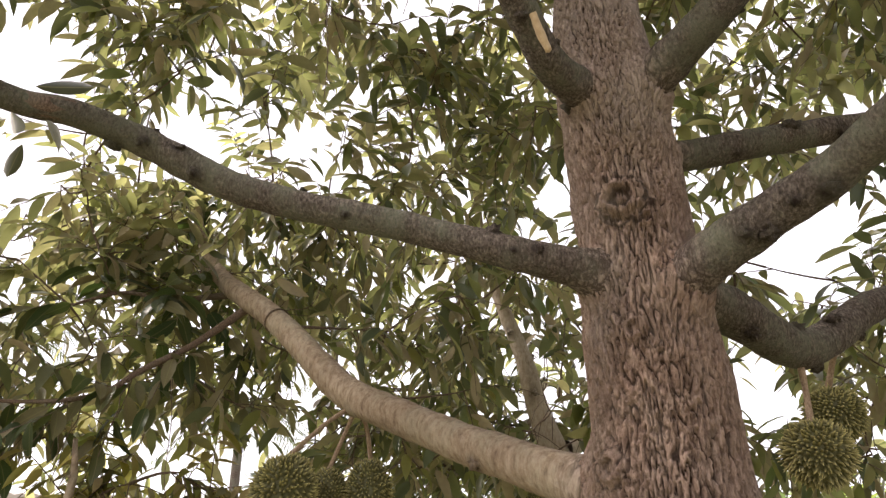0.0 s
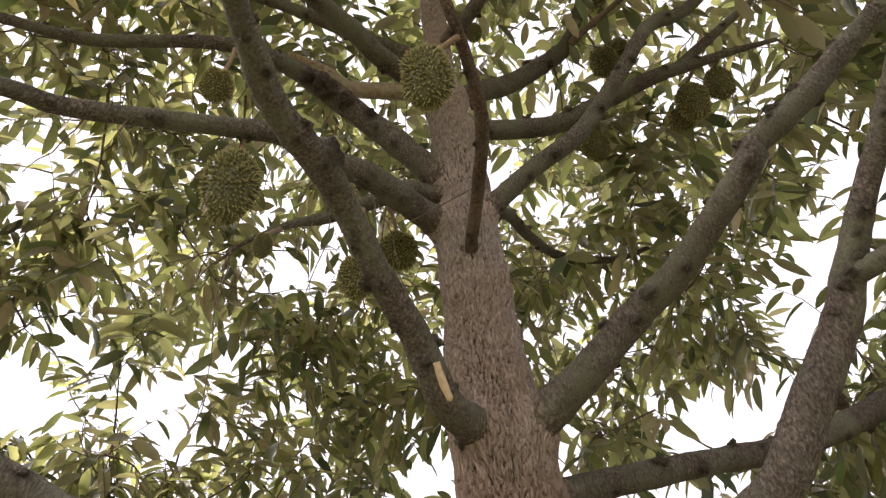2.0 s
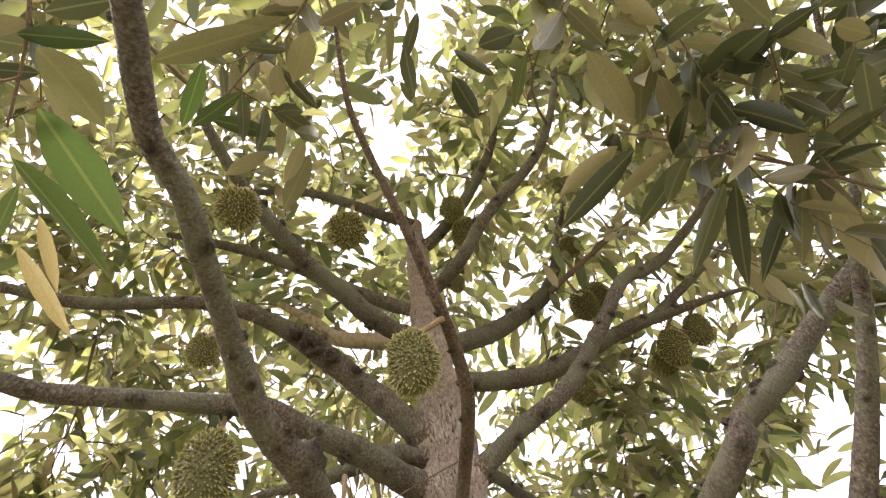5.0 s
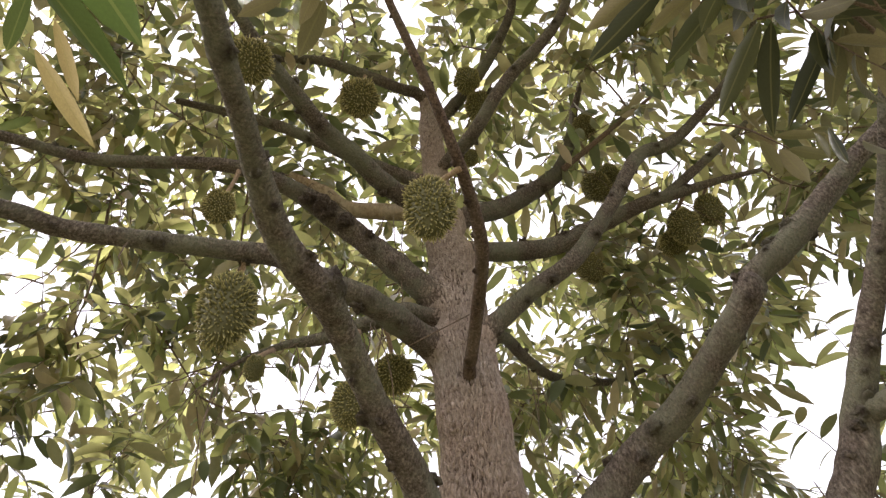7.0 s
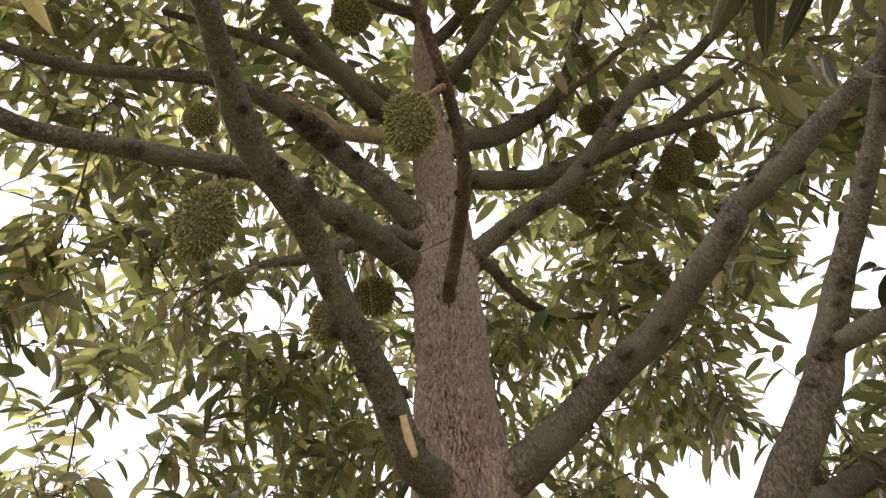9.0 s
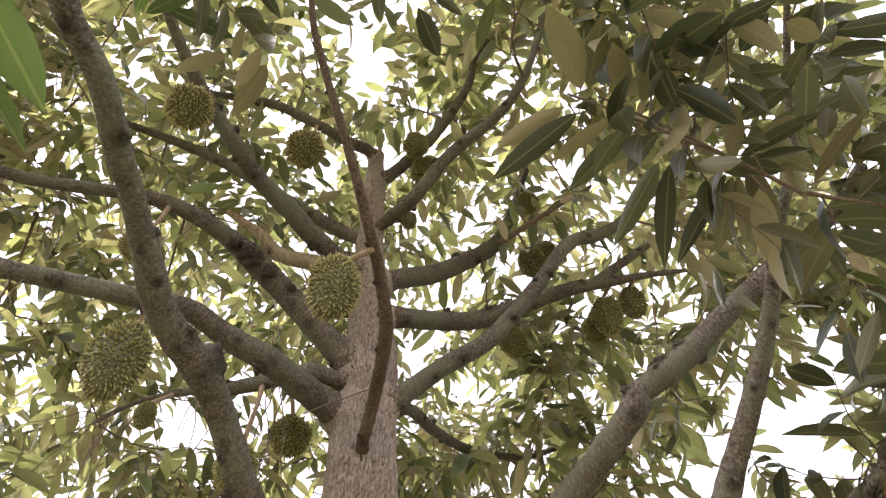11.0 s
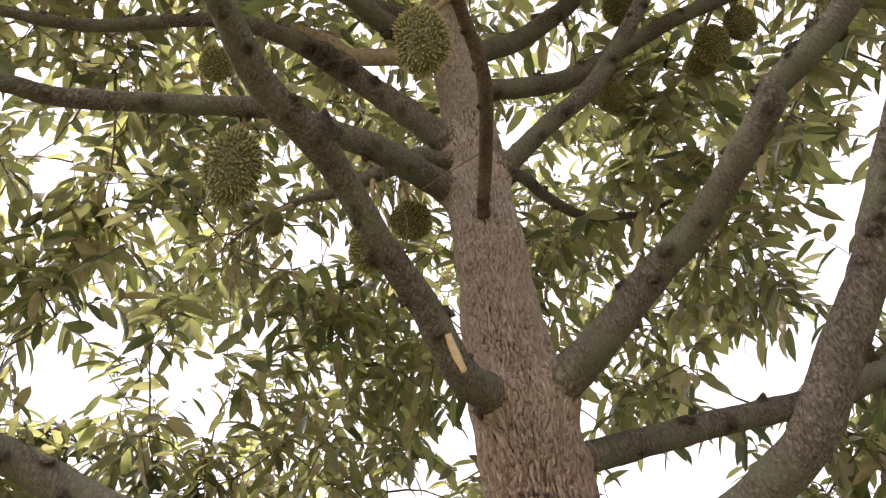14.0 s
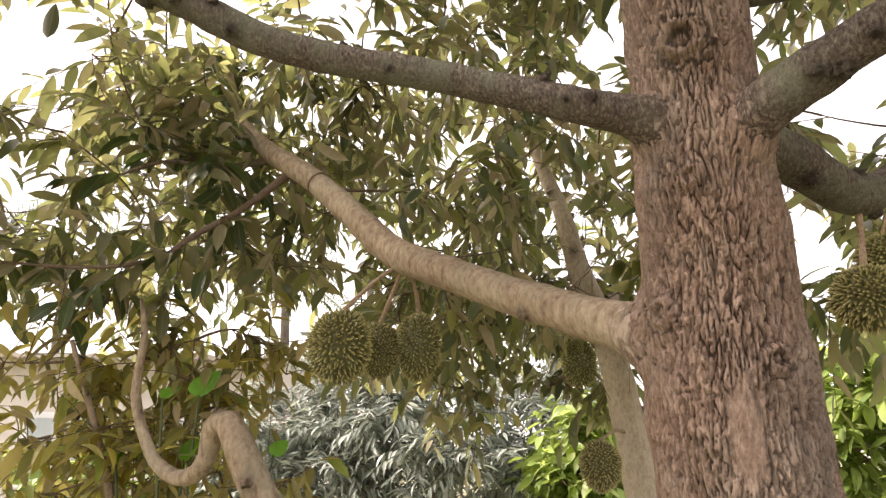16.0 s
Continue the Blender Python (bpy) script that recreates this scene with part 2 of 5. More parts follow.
_b.inputs["Base Color"].default_value, _b.inputs["Roughness"].default_value, _b.inputs["Transmission Weight"].default_value = (0.8, 0.9, 0.9, 1), 0.03, 0.9

# ---- building blocks ----
TABLE = np.random.default_rng(7).permutation(256)
TABLE = np.concatenate([TABLE, TABLE])
GRADS = np.random.default_rng(8).normal(size=(256, 3))
GRADS /= np.linalg.norm(GRADS, axis=1)[:, None]


def field(P):
    """Gradient noise, about -1 to 1, for an array of places."""
    base = np.floor(P).astype(int)
    f = P - base
    w = f * f * f * (f * (f * 6 - 15) + 10)
    base &= 255
    total = np.zeros(len(P))
    for dx in (0, 1):
        for dy in (0, 1):
            for dz in (0, 1):
                g = GRADS[TABLE[TABLE[TABLE[(base[:, 0] + dx) & 255] + ((base[:, 1] + dy) & 255)] + ((base[:, 2] + dz) & 255)]]
                k = np.where(dx, w[:, 0], 1 - w[:, 0]) * np.where(dy, w[:, 1], 1 - w[:, 1]) * np.where(dz, w[:, 2], 1 - w[:, 2])
                total += k * np.einsum("ij,ij->i", g, f - (dx, dy, dz))
    return total * 1.6


def part(name, bm, mat, parent=None, label="", smooth=True):
    me = bm
    if isinstance(bm, bmesh.types.BMesh):
        me = bpy.data.meshes.new(name)
        bm.to_mesh(me)
        bm.free()
    if mat:
        me.materials.append(mat)
    if smooth:
        me.polygons.foreach_set("use_smooth", [True] * len(me.polygons))
    ob = new(name, me)
    if parent:
        ob.parent = parent
    if label:
        ob["label"] = label
    return ob


def thing(name, label, category, group="", kind="", at=(0, 0, 0)):
    ob = tagged(new(name), label, category, group, kind)
    ob.location = at
    return ob


def spline(nodes, step):
    """A smooth line through the nodes (x, y, z, r), resampled about every step metres."""
    P = np.array([n[:4] for n in nodes], float)
    ext = np.vstack([2 * P[0] - P[1], P, 2 * P[-1] - P[-2]])
    out = []
    for i in range(1, len(ext) - 2):
        a, b, c, d = ext[i - 1], ext[i], ext[i + 1], ext[i + 2]
        n = max(2, int(np.linalg.norm(c[:3] - b[:3]) / step))
        for k in range(n):
            u = k / n
            q = 0.5 * (2 * b + (c - a) * u + (2 * a - 5 * b + 4 * c - d) * u * u + (3 * b - a - 3 * c + d) * u ** 3)
            q[3] = b[3] + (c[3] - b[3]) * u
            out.append(q)
    out.append(ext[-2])
    return np.array(out)


def sweep(line, sides, rough=0.0, freq=12.0, seed=0.0, cap=True, grain=0.0):
    """Vertices and faces of a tube along a resampled line, with an uneven surface."""
    C, R = line[:, :3], line[:, 3]
    T = np.gradient(C, axis=0)
    T /= np.linalg.norm(T, axis=1)[:, None] + 1e-9
    ref = np.cross(T[0], (0.3, 0.9, 0.1) if abs(T[0][1]) < 0.8 else (1, 0, 0))
    ref /= np.linalg.norm(ref)
    verts, faces = [], []
    ang = np.linspace(0, 2 * math.pi, sides, endpoint=False)
    for i in range(len(C)):
        ref = ref - T[i] * (ref @ T[i])
        ref /= np.linalg.norm(ref)
        bi = np.cross(T[i], ref)
        ring = C[i] + R[i] * (np.cos(ang)[:, None] * ref + np.sin(ang)[:, None] * bi)
        verts.append(ring)
    n = len(C)
    V, mid = np.vstack(verts), np.repeat(C, sides, 0)
    if rough:
        f = field(V * freq + seed) + 0.5 * field(V * freq * 2.7 + seed + 3)
        if grain:
            f = f + grain * (0.5 - np.abs(field(V * 55 + seed))) + 0.5 * grain * field(V * 120)
        V = mid + (V - mid) * (1 + rough * f)[:, None]
    verts = V.tolist()
    for i in range(n - 1):
        for j in range(sides):
            k = (j + 1) % sides
            faces.append((i * sides + j, i * sides + k, (i + 1) * sides + k, (i + 1) * sides + j))
    if cap:
        verts.append(tuple(C[-1] + T[-1] * R[-1] * 0.6))
        top = len(verts) - 1
        for j in range(sides):
            faces.append(((n - 1) * sides + j, (n - 1) * sides + (j + 1) % sides, top))
    return verts, faces


def mesh_of(name, verts, faces):
    me = bpy.data.meshes.new(name)
    me.from_pydata(verts, [], faces)
    me.update()
    return me


def merge(lists):
    verts, faces = [], []
    for v, f in lists:
        o = len(verts)
        verts.extend(v)
        faces.extend(tuple(i + o for i in q) for q in f)
    return verts, faces


def blob(centre, radii, seed, rough=0.25, rings=7, sides=10):
    """A small uneven lump: a bud scar or knot."""
    verts, faces = [], []
    for i in range(rings + 1):
        a = math.pi * i / rings
        for j in range(sides):
            b = 2 * math.pi * j / sides
            d = Vector((math.sin(a) * math.cos(b), math.sin(a) * math.sin(b), math.cos(a)))
            k = 1 + rough * noise.noise(d * 1.7 + Vector((seed, seed * 3, 1)))
            verts.append(tuple(Vector(centre) + Vector((d.x * radii[0], d.y * radii[1], d.z * radii[2])) * k))
    for i in range(rings):
        for j in range(sides):
            k = (j + 1) % sides
            faces.append((i * sides + j, (i + 1) * sides + j, (i + 1) * sides + k, i * sides + k))
    return verts, faces


SKELETON = []                                    # points of all limbs: where twigs can start


def trunk_axis(z):
    T = np.array(TRUNK)
    return tuple(np.interp(z, T[:, 2], T[:, c]) for c in (0, 1, 3))


def rooted(nodes):
    """The limb's line, begun at the heart of the trunk."""
    p, q = np.array(nodes[1][:3]), np.array(nodes[2][:3])
    x, y, r = trunk_axis(p[2])
    run = math.hypot(p[0] - x, p[1] - y)
    rise = max(-0.3, min(1.3, (q[2] - p[2]) / (math.hypot(q[0] - p[0], q[1] - p[1]) + 0.01)))
    z = p[2] - run * rise
    x, y, r = trunk_axis(z)
    heart = np.array((x, y, z))
    half = heart * 0.4 + p * 0.6 + np.array((0, 0, -0.02 * run))
    return [(*heart, min(nodes[1][3] * 0.6, r * 0.6)), (*half, nodes[1][3] * 0.86)] + nodes[1:]


def limb(name, nodes, mat, parent, label="", step=0.009, sides=40, scars=1.0, rough=0.06, skeleton=True, collar=0.12, foot=False, knobs=()):
    """A limb with bud scars: swollen rings and small knobs along it."""
    line = spline(nodes, step)
    rng = random.Random(int(abs(nodes[1][0] * 1000) + abs(nodes[1][2] * 777)))
    length = np.cumsum(np.r_[0, np.linalg.norm(np.diff(line[:, :3], axis=0), axis=1)])
    line[:, 3] *= 1 + collar * np.exp(-length / (1.6 * nodes[0][3]))
    lumps, marks = [], []
    s = 0.12
    while scars and s < length[-1] - 0.02:
        i = int(np.searchsorted(length, s))
        c, r = line[i, :3], line[i, 3]
        way = line[min(i + 1, len(line) - 1), :3] - line[i - 1, :3]
        way /= np.linalg.norm(way)
        side = np.cross(way, [rng.gauss(0, 1) for _ in range(3)])
        side /= np.linalg.norm(side)
        k = min(0.017, r * rng.uniform(0.22, 0.58))
        lumps.append(blob(c + side * r * 0.98, (k, k, k * 0.85), s * 9, 0.9, 8, 11))
        marks.append((c + side * r, k))
        near = np.exp(-((length - s) / (0.5 * r + 0.006)) ** 2)
        line[:, 3] *= 1 + 0.05 * near * rng.random()
        s += rng.uniform(0.06, 0.2) / scars
    for x, y, z, k in knobs:                       # stumps of lost twigs: a raised rim round a dark pit
        c = np.array((x, y, z))
        i = int(np.argmin(np.linalg.norm(line[:, :3] - c, axis=1)))
        n = c - line[i, :3]
        n /= np.linalg.norm(n) + 1e-9
        lumps.append(blob(c - n * k * 0.1, (k * 1.1, k * 1.1, k * 1.1), x * 50, 0.75, 10, 14))
        lumps.append(blob(c + n * k * 0.5, (k * 0.6, k * 0.6, k * 0.6), z * 50, 0.9, 7, 10))
        marks.append((c + n * k * 0.7, k * 0.85))
        line[:, 3] *= 1 + 0.06 * np.exp(-((length - length[i]) / (1.6 * k)) ** 2)
    verts, faces = sweep(line, sides, rough, 14, nodes[0][0], grain=0.3)
    worn = np.zeros(len(verts))
    if foot:                                       # the foot widens into the trunk and takes on its bark
        V, r = np.array(verts), nodes[2][3]
        flare = 0.36 if nodes[2][1] > nodes[0][1] - 0.08 else 0.08
        mid = np.vstack([np.repeat(line[:, :3], sides, 0), line[-1:, :3]])
        T = np.array(TRUNK)
        x, y, wide = (np.interp(V[:, 2], T[:, 2], T[:, c]) for c in (0, 1, 3))
        clear = np.maximum(0, np.hypot(V[:, 0] - x, V[:, 1] - y) - wide)
        V = mid + (V - mid) * (1 + flare * np.exp(-clear / (0.5 * r)) + 0.06 * np.exp(-clear / (1.5 * r)))[:, None]
        verts = V.tolist()
        worn = np.clip(1.25 - clear / (1.3 * r) + 0.35 * field(V * 30), 0, 1)
    v, f = merge([(verts, faces)] + lumps)
    if skeleton:
        for q in line[len(line) // 3:: 3]:
            SKELETON.append(tuple(q))
    me = mesh_of(name, v, f)
    if foot:
        values = np.zeros(len(v))
        values[:len(worn)] = 0.92 * worn
        me.attributes.new("foot", "FLOAT", "POINT").data.foreach_set("value", values)
    V, dark = np.array(v), np.zeros(len(v))
    for c, k in marks:
        e = np.linalg.norm(V - c, axis=1) / (1.3 * k)
        dark = np.maximum(dark, np.clip(1.5 - e, 0, 1) * (0.75 if k < 0.006 else 1.0))
    me.attributes.new("scar", "FLOAT", "POINT").data.foreach_set("value", dark * np.clip(0.7 + 0.8 * field(V * 90), 0, 1))
    return part(name, me, mat, parent, label)


# leaves: a folded, drooping blade along +y, with its upper side towards +z
def leaf_template(fold, droop, wide=0.15, twist=0.0):
    rows = [(0.0, 0.0), (0.09, 0.48), (0.28, 0.93), (0.5, 1.0), (0.74, 0.77), (0.9, 0.3), (1.0, 0.0)]
    verts, uv = [], []
    for u, w in rows:
        y, z = u * (1 - 0.12 * droop * u), -droop * 0.32 * u * u
        half = wide * w
        tw = twist * u
        if w == 0:
            verts.append((0, y, z))
            uv.append((0.5, u))
        else:
            for s in (-1, 0, 1):
                verts.append((s * half * math.cos(fold), y, z + abs(s) * half * math.sin(fold) + s * half * tw))
                uv.append((0.5 + 0.5 * s * w, u))
    n = len(rows) - 2
    faces = [(0, 2, 1), (0, 3, 2)]
    for i in range(n - 1):
        a = 1 + 3 * i
        faces += [(a, a + 1, a + 4, a + 3), (a + 1, a + 2, a + 5, a + 4)]
    a, tip = 1 + 3 * (n - 1), 1 + 3 * n
    faces += [(a, a + 1, tip), (a + 1, a + 2, tip)]
    return np.array(verts), faces, uv


TEMPLATES = [leaf_template(f, d, w, t) for f, d, w, t in ((0.3, 0.5, 0.16, 0.0), (0.2, 0.9, 0.175, 0.3), (0.5, 0.3, 0.15, -0.3), (0.3, 1.3, 0.165, 0.2))]


class Foliage:
    """Gathers leaves and twigs, and joins them into meshes."""

    def __init__(self, seed):
        self.rng = np.random.default_rng(seed)
        self.frames, self.twigs = [], []

    def leaf(self, base, way, up, size):
        y = np.asarray(way) / np.linalg.norm(way)
        x = np.cross(y, up)
        x /= np.linalg.norm(x) + 1e-9
        self.frames.append((np.asarray(base), np.stack([x, y, np.cross(x, y)], 1) * size))

    def twig(self, a, b, r0, r1, sag=0.0, sides=4):
        a, b = np.asarray(a), np.asarray(b)
        bend = self.rng.normal(0, 0.06, 3) * np.linalg.norm(b - a)
        pts = [(*(a + (b - a) * u + bend * math.sin(math.pi * u) + np.array((0, 0, -sag * u * u))), r0 + (r1 - r0) * u) for u in (0, 0.25, 0.5, 0.75, 1)]
        self.twigs.append(sweep(np.array(pts), sides, cap=False))
        return np.array(pts)

    def spray(self, start, way, length, count, size, hang=0.6, twig=True):
        rng = self.rng
        way = np.asarray(way) / np.linalg.norm(way)
        end = np.asarray(start) + way * length
        pts = self.twig(start, end, 0.0028, 0.0012, length * 0.3 * hang, 3)
        for k in range(count):
            u = (k + 0.7) / count
            q = np.array([np.interp(u, (0, 0.25, 0.5, 0.75, 1), pts[:, c]) for c in range(3)])
            side = np.cross(way, (0, 0, 1))
            side /= np.linalg.norm(side) + 1e-6
            s = 1 if k % 2 else -1
            d = way * rng.uniform(0.25, 0.75) + side * s * rng.uniform(0.5, 1.0) + np.array((0, 0, -hang * rng.uniform(0.35, 1.5))) + rng.normal(0, 0.16, 3)
            up = np.array((0, 0, 1.0)) + rng.normal(0, 0.38, 3)
            self.leaf(q, d, up, size * rng.uniform(0.68, 1.15))

    def build(self, name, mat, parent, twig_name, twig_mat, label="", narrow=1.0):
        verts, faces, o = [], [], 0
        pick = self.rng.integers(0, len(TEMPLATES), len(self.frames))
        for (p, m), k in zip(self.frames, pick):
            V, Fc, _ = TEMPLATES[k]
            verts.append((V * (narrow, 1, 1)) @ m.T + p)
            faces.extend([tuple(i + o for i in f) for f in Fc])
            o += len(V)
        crown = part(name, mesh_of(name, np.vstack(verts).tolist(), faces), mat, parent, label)
        crown["kind"] = "stuff"
        if self.twigs and twig_name:
            tw = part(twig_name, mesh_of(twig_name, *merge(self.twigs)), twig_mat, parent)
            tw["kind"] = "stuff"
        return crown


LEAF_MESHES = []
for V, Fc, uv in TEMPLATES:
    me = mesh_of("leaf", V.tolist(), Fc)
    layer = me.uv_layers.new(name="UVMap")
    for loop in me.loops:
        layer.data[loop.index].uv = uv[loop.vertex_index]
    me.polygons.foreach_set("use_smooth", [True] * len(me.polygons))
    LEAF_MESHES.append(me)


def leaf_mesh(kind, mat):
    me = LEAF_MESHES[kind].copy()
    me.materials.append(mat)
    return me


def leaf_ob(me, parent, base, way, up, size, wide=1.0):
    y = Vector(way).normalized()
    x = y.cross(Vector(up)).normalized()
    z = x.cross(y)
    ob = new("leaf", me)
    ob.parent = parent
    m = Matrix((x * size * wide, y * size, z * size)).transposed().to_4x4()
    m.translation = Vector(base)
    ob.matrix_basis = m
    return ob


# ---- ground ----
def ground_sheet():
    m, t, b = material("leaf_litter_ground")
    v = coords(t, (1, 1, 1))
    big, small = noise_tex(t, v, 0.35, 5), noise_tex(t, v, 9, 6, 0.7)
    col = blend(t, big, ramp(t, [(0.3, (0.12, 0.09, 0.064)), (0.7, (0.29, 0.232, 0.168))], small), ramp(t, [(0.3, (0.09, 0.12, 0.04)), (0.7, (0.2, 0.22, 0.09))], small))
    t.links.new(col, b.inputs["Base Color"])
    b.inputs["Roughness"].default_value = 0.95
    bump(t, b, small, 0.6, 0.03)
    xs = [math.copysign(abs(k) ** 2.6 * 0.9, k) for k in range(-15, 16)]
    verts = [(x, y, 0.05 * noise.noise(Vector((x * 0.4, y * 0.4, 0))) if abs(x) + abs(y) < 60 else 0) for y in xs for x in xs]
    n = len(xs)
    faces = [(j * n + i, j * n + i + 1, (j + 1) * n + i + 1, (j + 1) * n + i) for j in range(n - 1) for i in range(n - 1)]
    return tagged(part("ground", mesh_of("ground", verts, faces), m), "orchard ground of soil, litter and short grass", "ground", kind="structure")


ground_sheet()

# ---- the durian tree: centre lines (x, y, z, radius) ----
TRUNK = [(0.466, 1.428, 1.556, 0.1523), (0.448, 1.407, 2.024, 0.1308), (0.422, 1.379, 2.449, 0.1226), (0.408, 1.336, 2.590, 0.1176), (0.385, 1.317, 2.835, 0.1075), (0.380, 1.299, 3.054, 0.0987), (0.367, 1.274, 3.348, 0.0943), (0.372, 1.274, 3.726, 0.0902), (0.300, 1.126, 4.150, 0.0537), (0.275, 1.044, 4.377, 0.0457), (0.245, 0.937, 4.667, 0.0367)]
LIMB_A = [(0.333, 1.342, 2.682, 0.0463), (0.297, 1.226, 2.670, 0.0415), (0.227, 1.141, 2.665, 0.0348), (0.151, 1.034, 2.737, 0.0314), (0.063, 0.930, 2.796, 0.0280), (-0.023, 0.805, 2.852, 0.0270), (-0.070, 0.719, 2.847, 0.0283), (-0.150, 0.618, 2.843, 0.0263), (-0.199, 0.500, 2.849, 0.0203), (-0.224, 0.401, 2.826, 0.0181), (-0.248, 0.321, 2.808, 0.0179), (-0.270, 0.228, 2.783, 0.0168), (-0.303, 0.153, 2.753, 0.0161), (-0.308, 0.075, 2.716, 0.0168), (-0.303, 0.024, 2.682, 0.0161), (-0.298, -0.048, 2.629, 0.0136), (-0.316, -0.119, 2.643, 0.0109)]
LIMB_B = [(0.505, 1.356, 2.738, 0.0533), (0.503, 1.196, 2.718, 0.0458), (0.564, 1.129, 2.760, 0.0395), (0.675, 1.037, 2.864, 0.0373), (0.756, 0.919, 2.917, 0.0347), (0.867, 0.707, 3.048, 0.0312), (0.882, 0.695, 3.088, 0.0304), (0.963, 0.594, 3.135, 0.0300), (1.047, 0.497, 3.206, 0.0272), (1.119, 0.402, 3.264, 0.0237), (1.203, 0.308, 3.323, 0.0224), (1.246, 0.218, 3.343, 0.0191), (1.282, 0.063, 3.397, 0.0143)]
LIMB_C = [(0.489, 1.338, 2.282, 0.0614), (0.513, 1.254, 2.256, 0.0467), (0.560, 1.209, 2.283, 0.0434), (0.629, 1.145, 2.316, 0.0395), (0.702, 1.074, 2.352, 0.0371), (0.777, 0.960, 2.407, 0.0375), (0.854, 0.889, 2.524, 0.0390), (0.953, 0.804, 2.675, 0.0343), (0.986, 0.762, 2.755, 0.0308), (1.008, 0.658, 2.857, 0.0253), (1.029, 0.551, 2.946, 0.0222), (1.034, 0.441, 3.023, 0.0199), (1.021, 0.347, 3.080, 0.0178), (0.983, 0.218, 3.144, 0.0147), (0.959, 0.084, 3.198, 0.0109), (0.896, -0.054, 3.275, 0.0088), (0.829, -0.204, 3.345, 0.0065)]
LIMB_C_SIDE = [(0.984, 0.764, 2.748, 0.0225), (1.015, 0.706, 2.744, 0.0228), (1.093, 0.673, 2.773, 0.0221), (1.185, 0.657, 2.767, 0.0197), (1.262, 0.585, 2.813, 0.0172), (1.293, 0.532, 2.845, 0.0130), (1.311, 0.502, 2.891, 0.0083), (1.383, 0.425, 2.926, 0.0054)]
LIMB_D = [(0.561, 1.383, 2.614, 0.0366), (0.621, 1.396, 2.622, 0.0365), (0.771, 1.410, 2.667, 0.0349), (1.024, 1.448, 2.744, 0.0335), (1.364, 1.514, 2.853, 0.0367), (1.725, 1.558, 3.007, 0.0422), (2.114, 1.596, 3.205, 0.0427), (3.203, 1.729, 3.750, 0.0443)]
LIMB_E = [(0.573, 1.450, 2.307, 0.0608), (0.650, 1.500, 2.269, 0.0518), (0.732, 1.549, 2.243, 0.0480), (0.830, 1.600, 2.219, 0.0453), (0.927, 1.634, 2.261, 0.0417), (1.053, 1.676, 2.349, 0.0397), (1.179, 1.720, 2.408, 0.0385), (1.583, 1.850, 2.559, 0.0364)]
LIMB_F = [(0.364, 1.361, 2.292, 0.0473), (0.296, 1.323, 2.276, 0.0391), (0.170, 1.308, 2.301, 0.0337), (0.030, 1.325, 2.347, 0.0324), (-0.082, 1.332, 2.381, 0.0319), (-0.268, 1.325, 2.416, 0.0320), (-0.429, 1.326, 2.463, 0.0336), (-0.526, 1.319, 2.507, 0.0350), (-0.654, 1.289, 2.564, 0.0323), (-0.762, 1.201, 2.567, 0.0290), (-0.832, 1.139, 2.544, 0.0263), (-0.902, 1.013, 2.523, 0.0240), (-1.027, 0.861, 2.536, 0.0171)]
LIMB_G = [(0.387, 1.438, 1.864, 0.0563), (0.328, 1.457, 1.874, 0.0512), (0.268, 1.551, 1.917, 0.0495), (0.093, 1.776, 2.020, 0.0476), (-0.075, 1.967, 2.125, 0.0490), (-0.294, 2.197, 2.263, 0.0523), (-0.423, 2.290, 2.385, 0.0493), (-0.544, 2.374, 2.513, 0.0472), (-0.685, 2.463, 2.646, 0.0455), (-0.813, 2.537, 2.746, 0.0447), (-1.000, 2.718, 2.914, 0.0409), (-1.208, 2.958, 3.165, 0.0312), (-1.345, 3.062, 3.432, 0.0214), (-1.445, 3.177, 3.712, 0.0177)]
LIMB_G_TWIG = [(-0.815, 2.550, 2.703, 0.0173), (-0.976, 2.500, 2.532, 0.0126), (-1.121, 2.450, 2.414, 0.0112), (-1.235, 2.400, 2.303, 0.0099), (-1.460, 2.350, 2.260, 0.0068), (-1.752, 2.300, 2.266, 0.0048)]
LIMB_G_TWIG_B = [(-0.937, 2.700, 2.837, 0.0163), (-1.141, 2.600, 2.766, 0.0101), (-1.310, 2.500, 2.747, 0.0076), (-1.483, 2.450, 2.663, 0.0053)]
LIMB_S = [(0.341, 1.156, 3.213, 0.0164), (0.334, 1.115, 3.196, 0.0171), (0.328, 1.027, 3.227, 0.0174), (0.298, 0.846, 3.221, 0.0173), (0.273, 0.762, 3.232, 0.0164), (0.222, 0.663, 3.262, 0.0148), (0.170, 0.580, 3.287, 0.0131), (0.078, 0.455, 3.386, 0.0115), (-0.018, 0.340, 3.487, 0.0097), (-0.090, 0.242, 3.567, 0.0086), (-0.130, 0.148, 3.640, 0.0065), (-0.163, 0.053, 3.719, 0.0049)]
LIMB_I = [(0.387, 1.245, 3.402, 0.0318), (0.446, 1.209, 3.454, 0.0315), (0.565, 1.131, 3.559, 0.0305), (0.719, 1.031, 3.666, 0.0287), (0.870, 0.920, 3.888, 0.0266), (1.037, 0.843, 4.180, 0.0276), (1.160, 0.808, 4.258, 0.0264), (1.247, 0.755, 4.314, 0.0216), (1.384, 0.587, 4.423, 0.0186), (1.456, 0.465, 4.504, 0.0145), (1.509, 0.306, 4.622, 0.0101)]
LIMB_I_LOW = [(0.447, 1.254, 3.503, 0.0216), (0.522, 1.287, 3.518, 0.0203), (0.707, 1.531, 3.714, 0.0205), (0.981, 1.821, 3.965, 0.0205), (1.291, 1.904, 4.082, 0.0170), (1.492, 1.893, 4.186, 0.0114)]
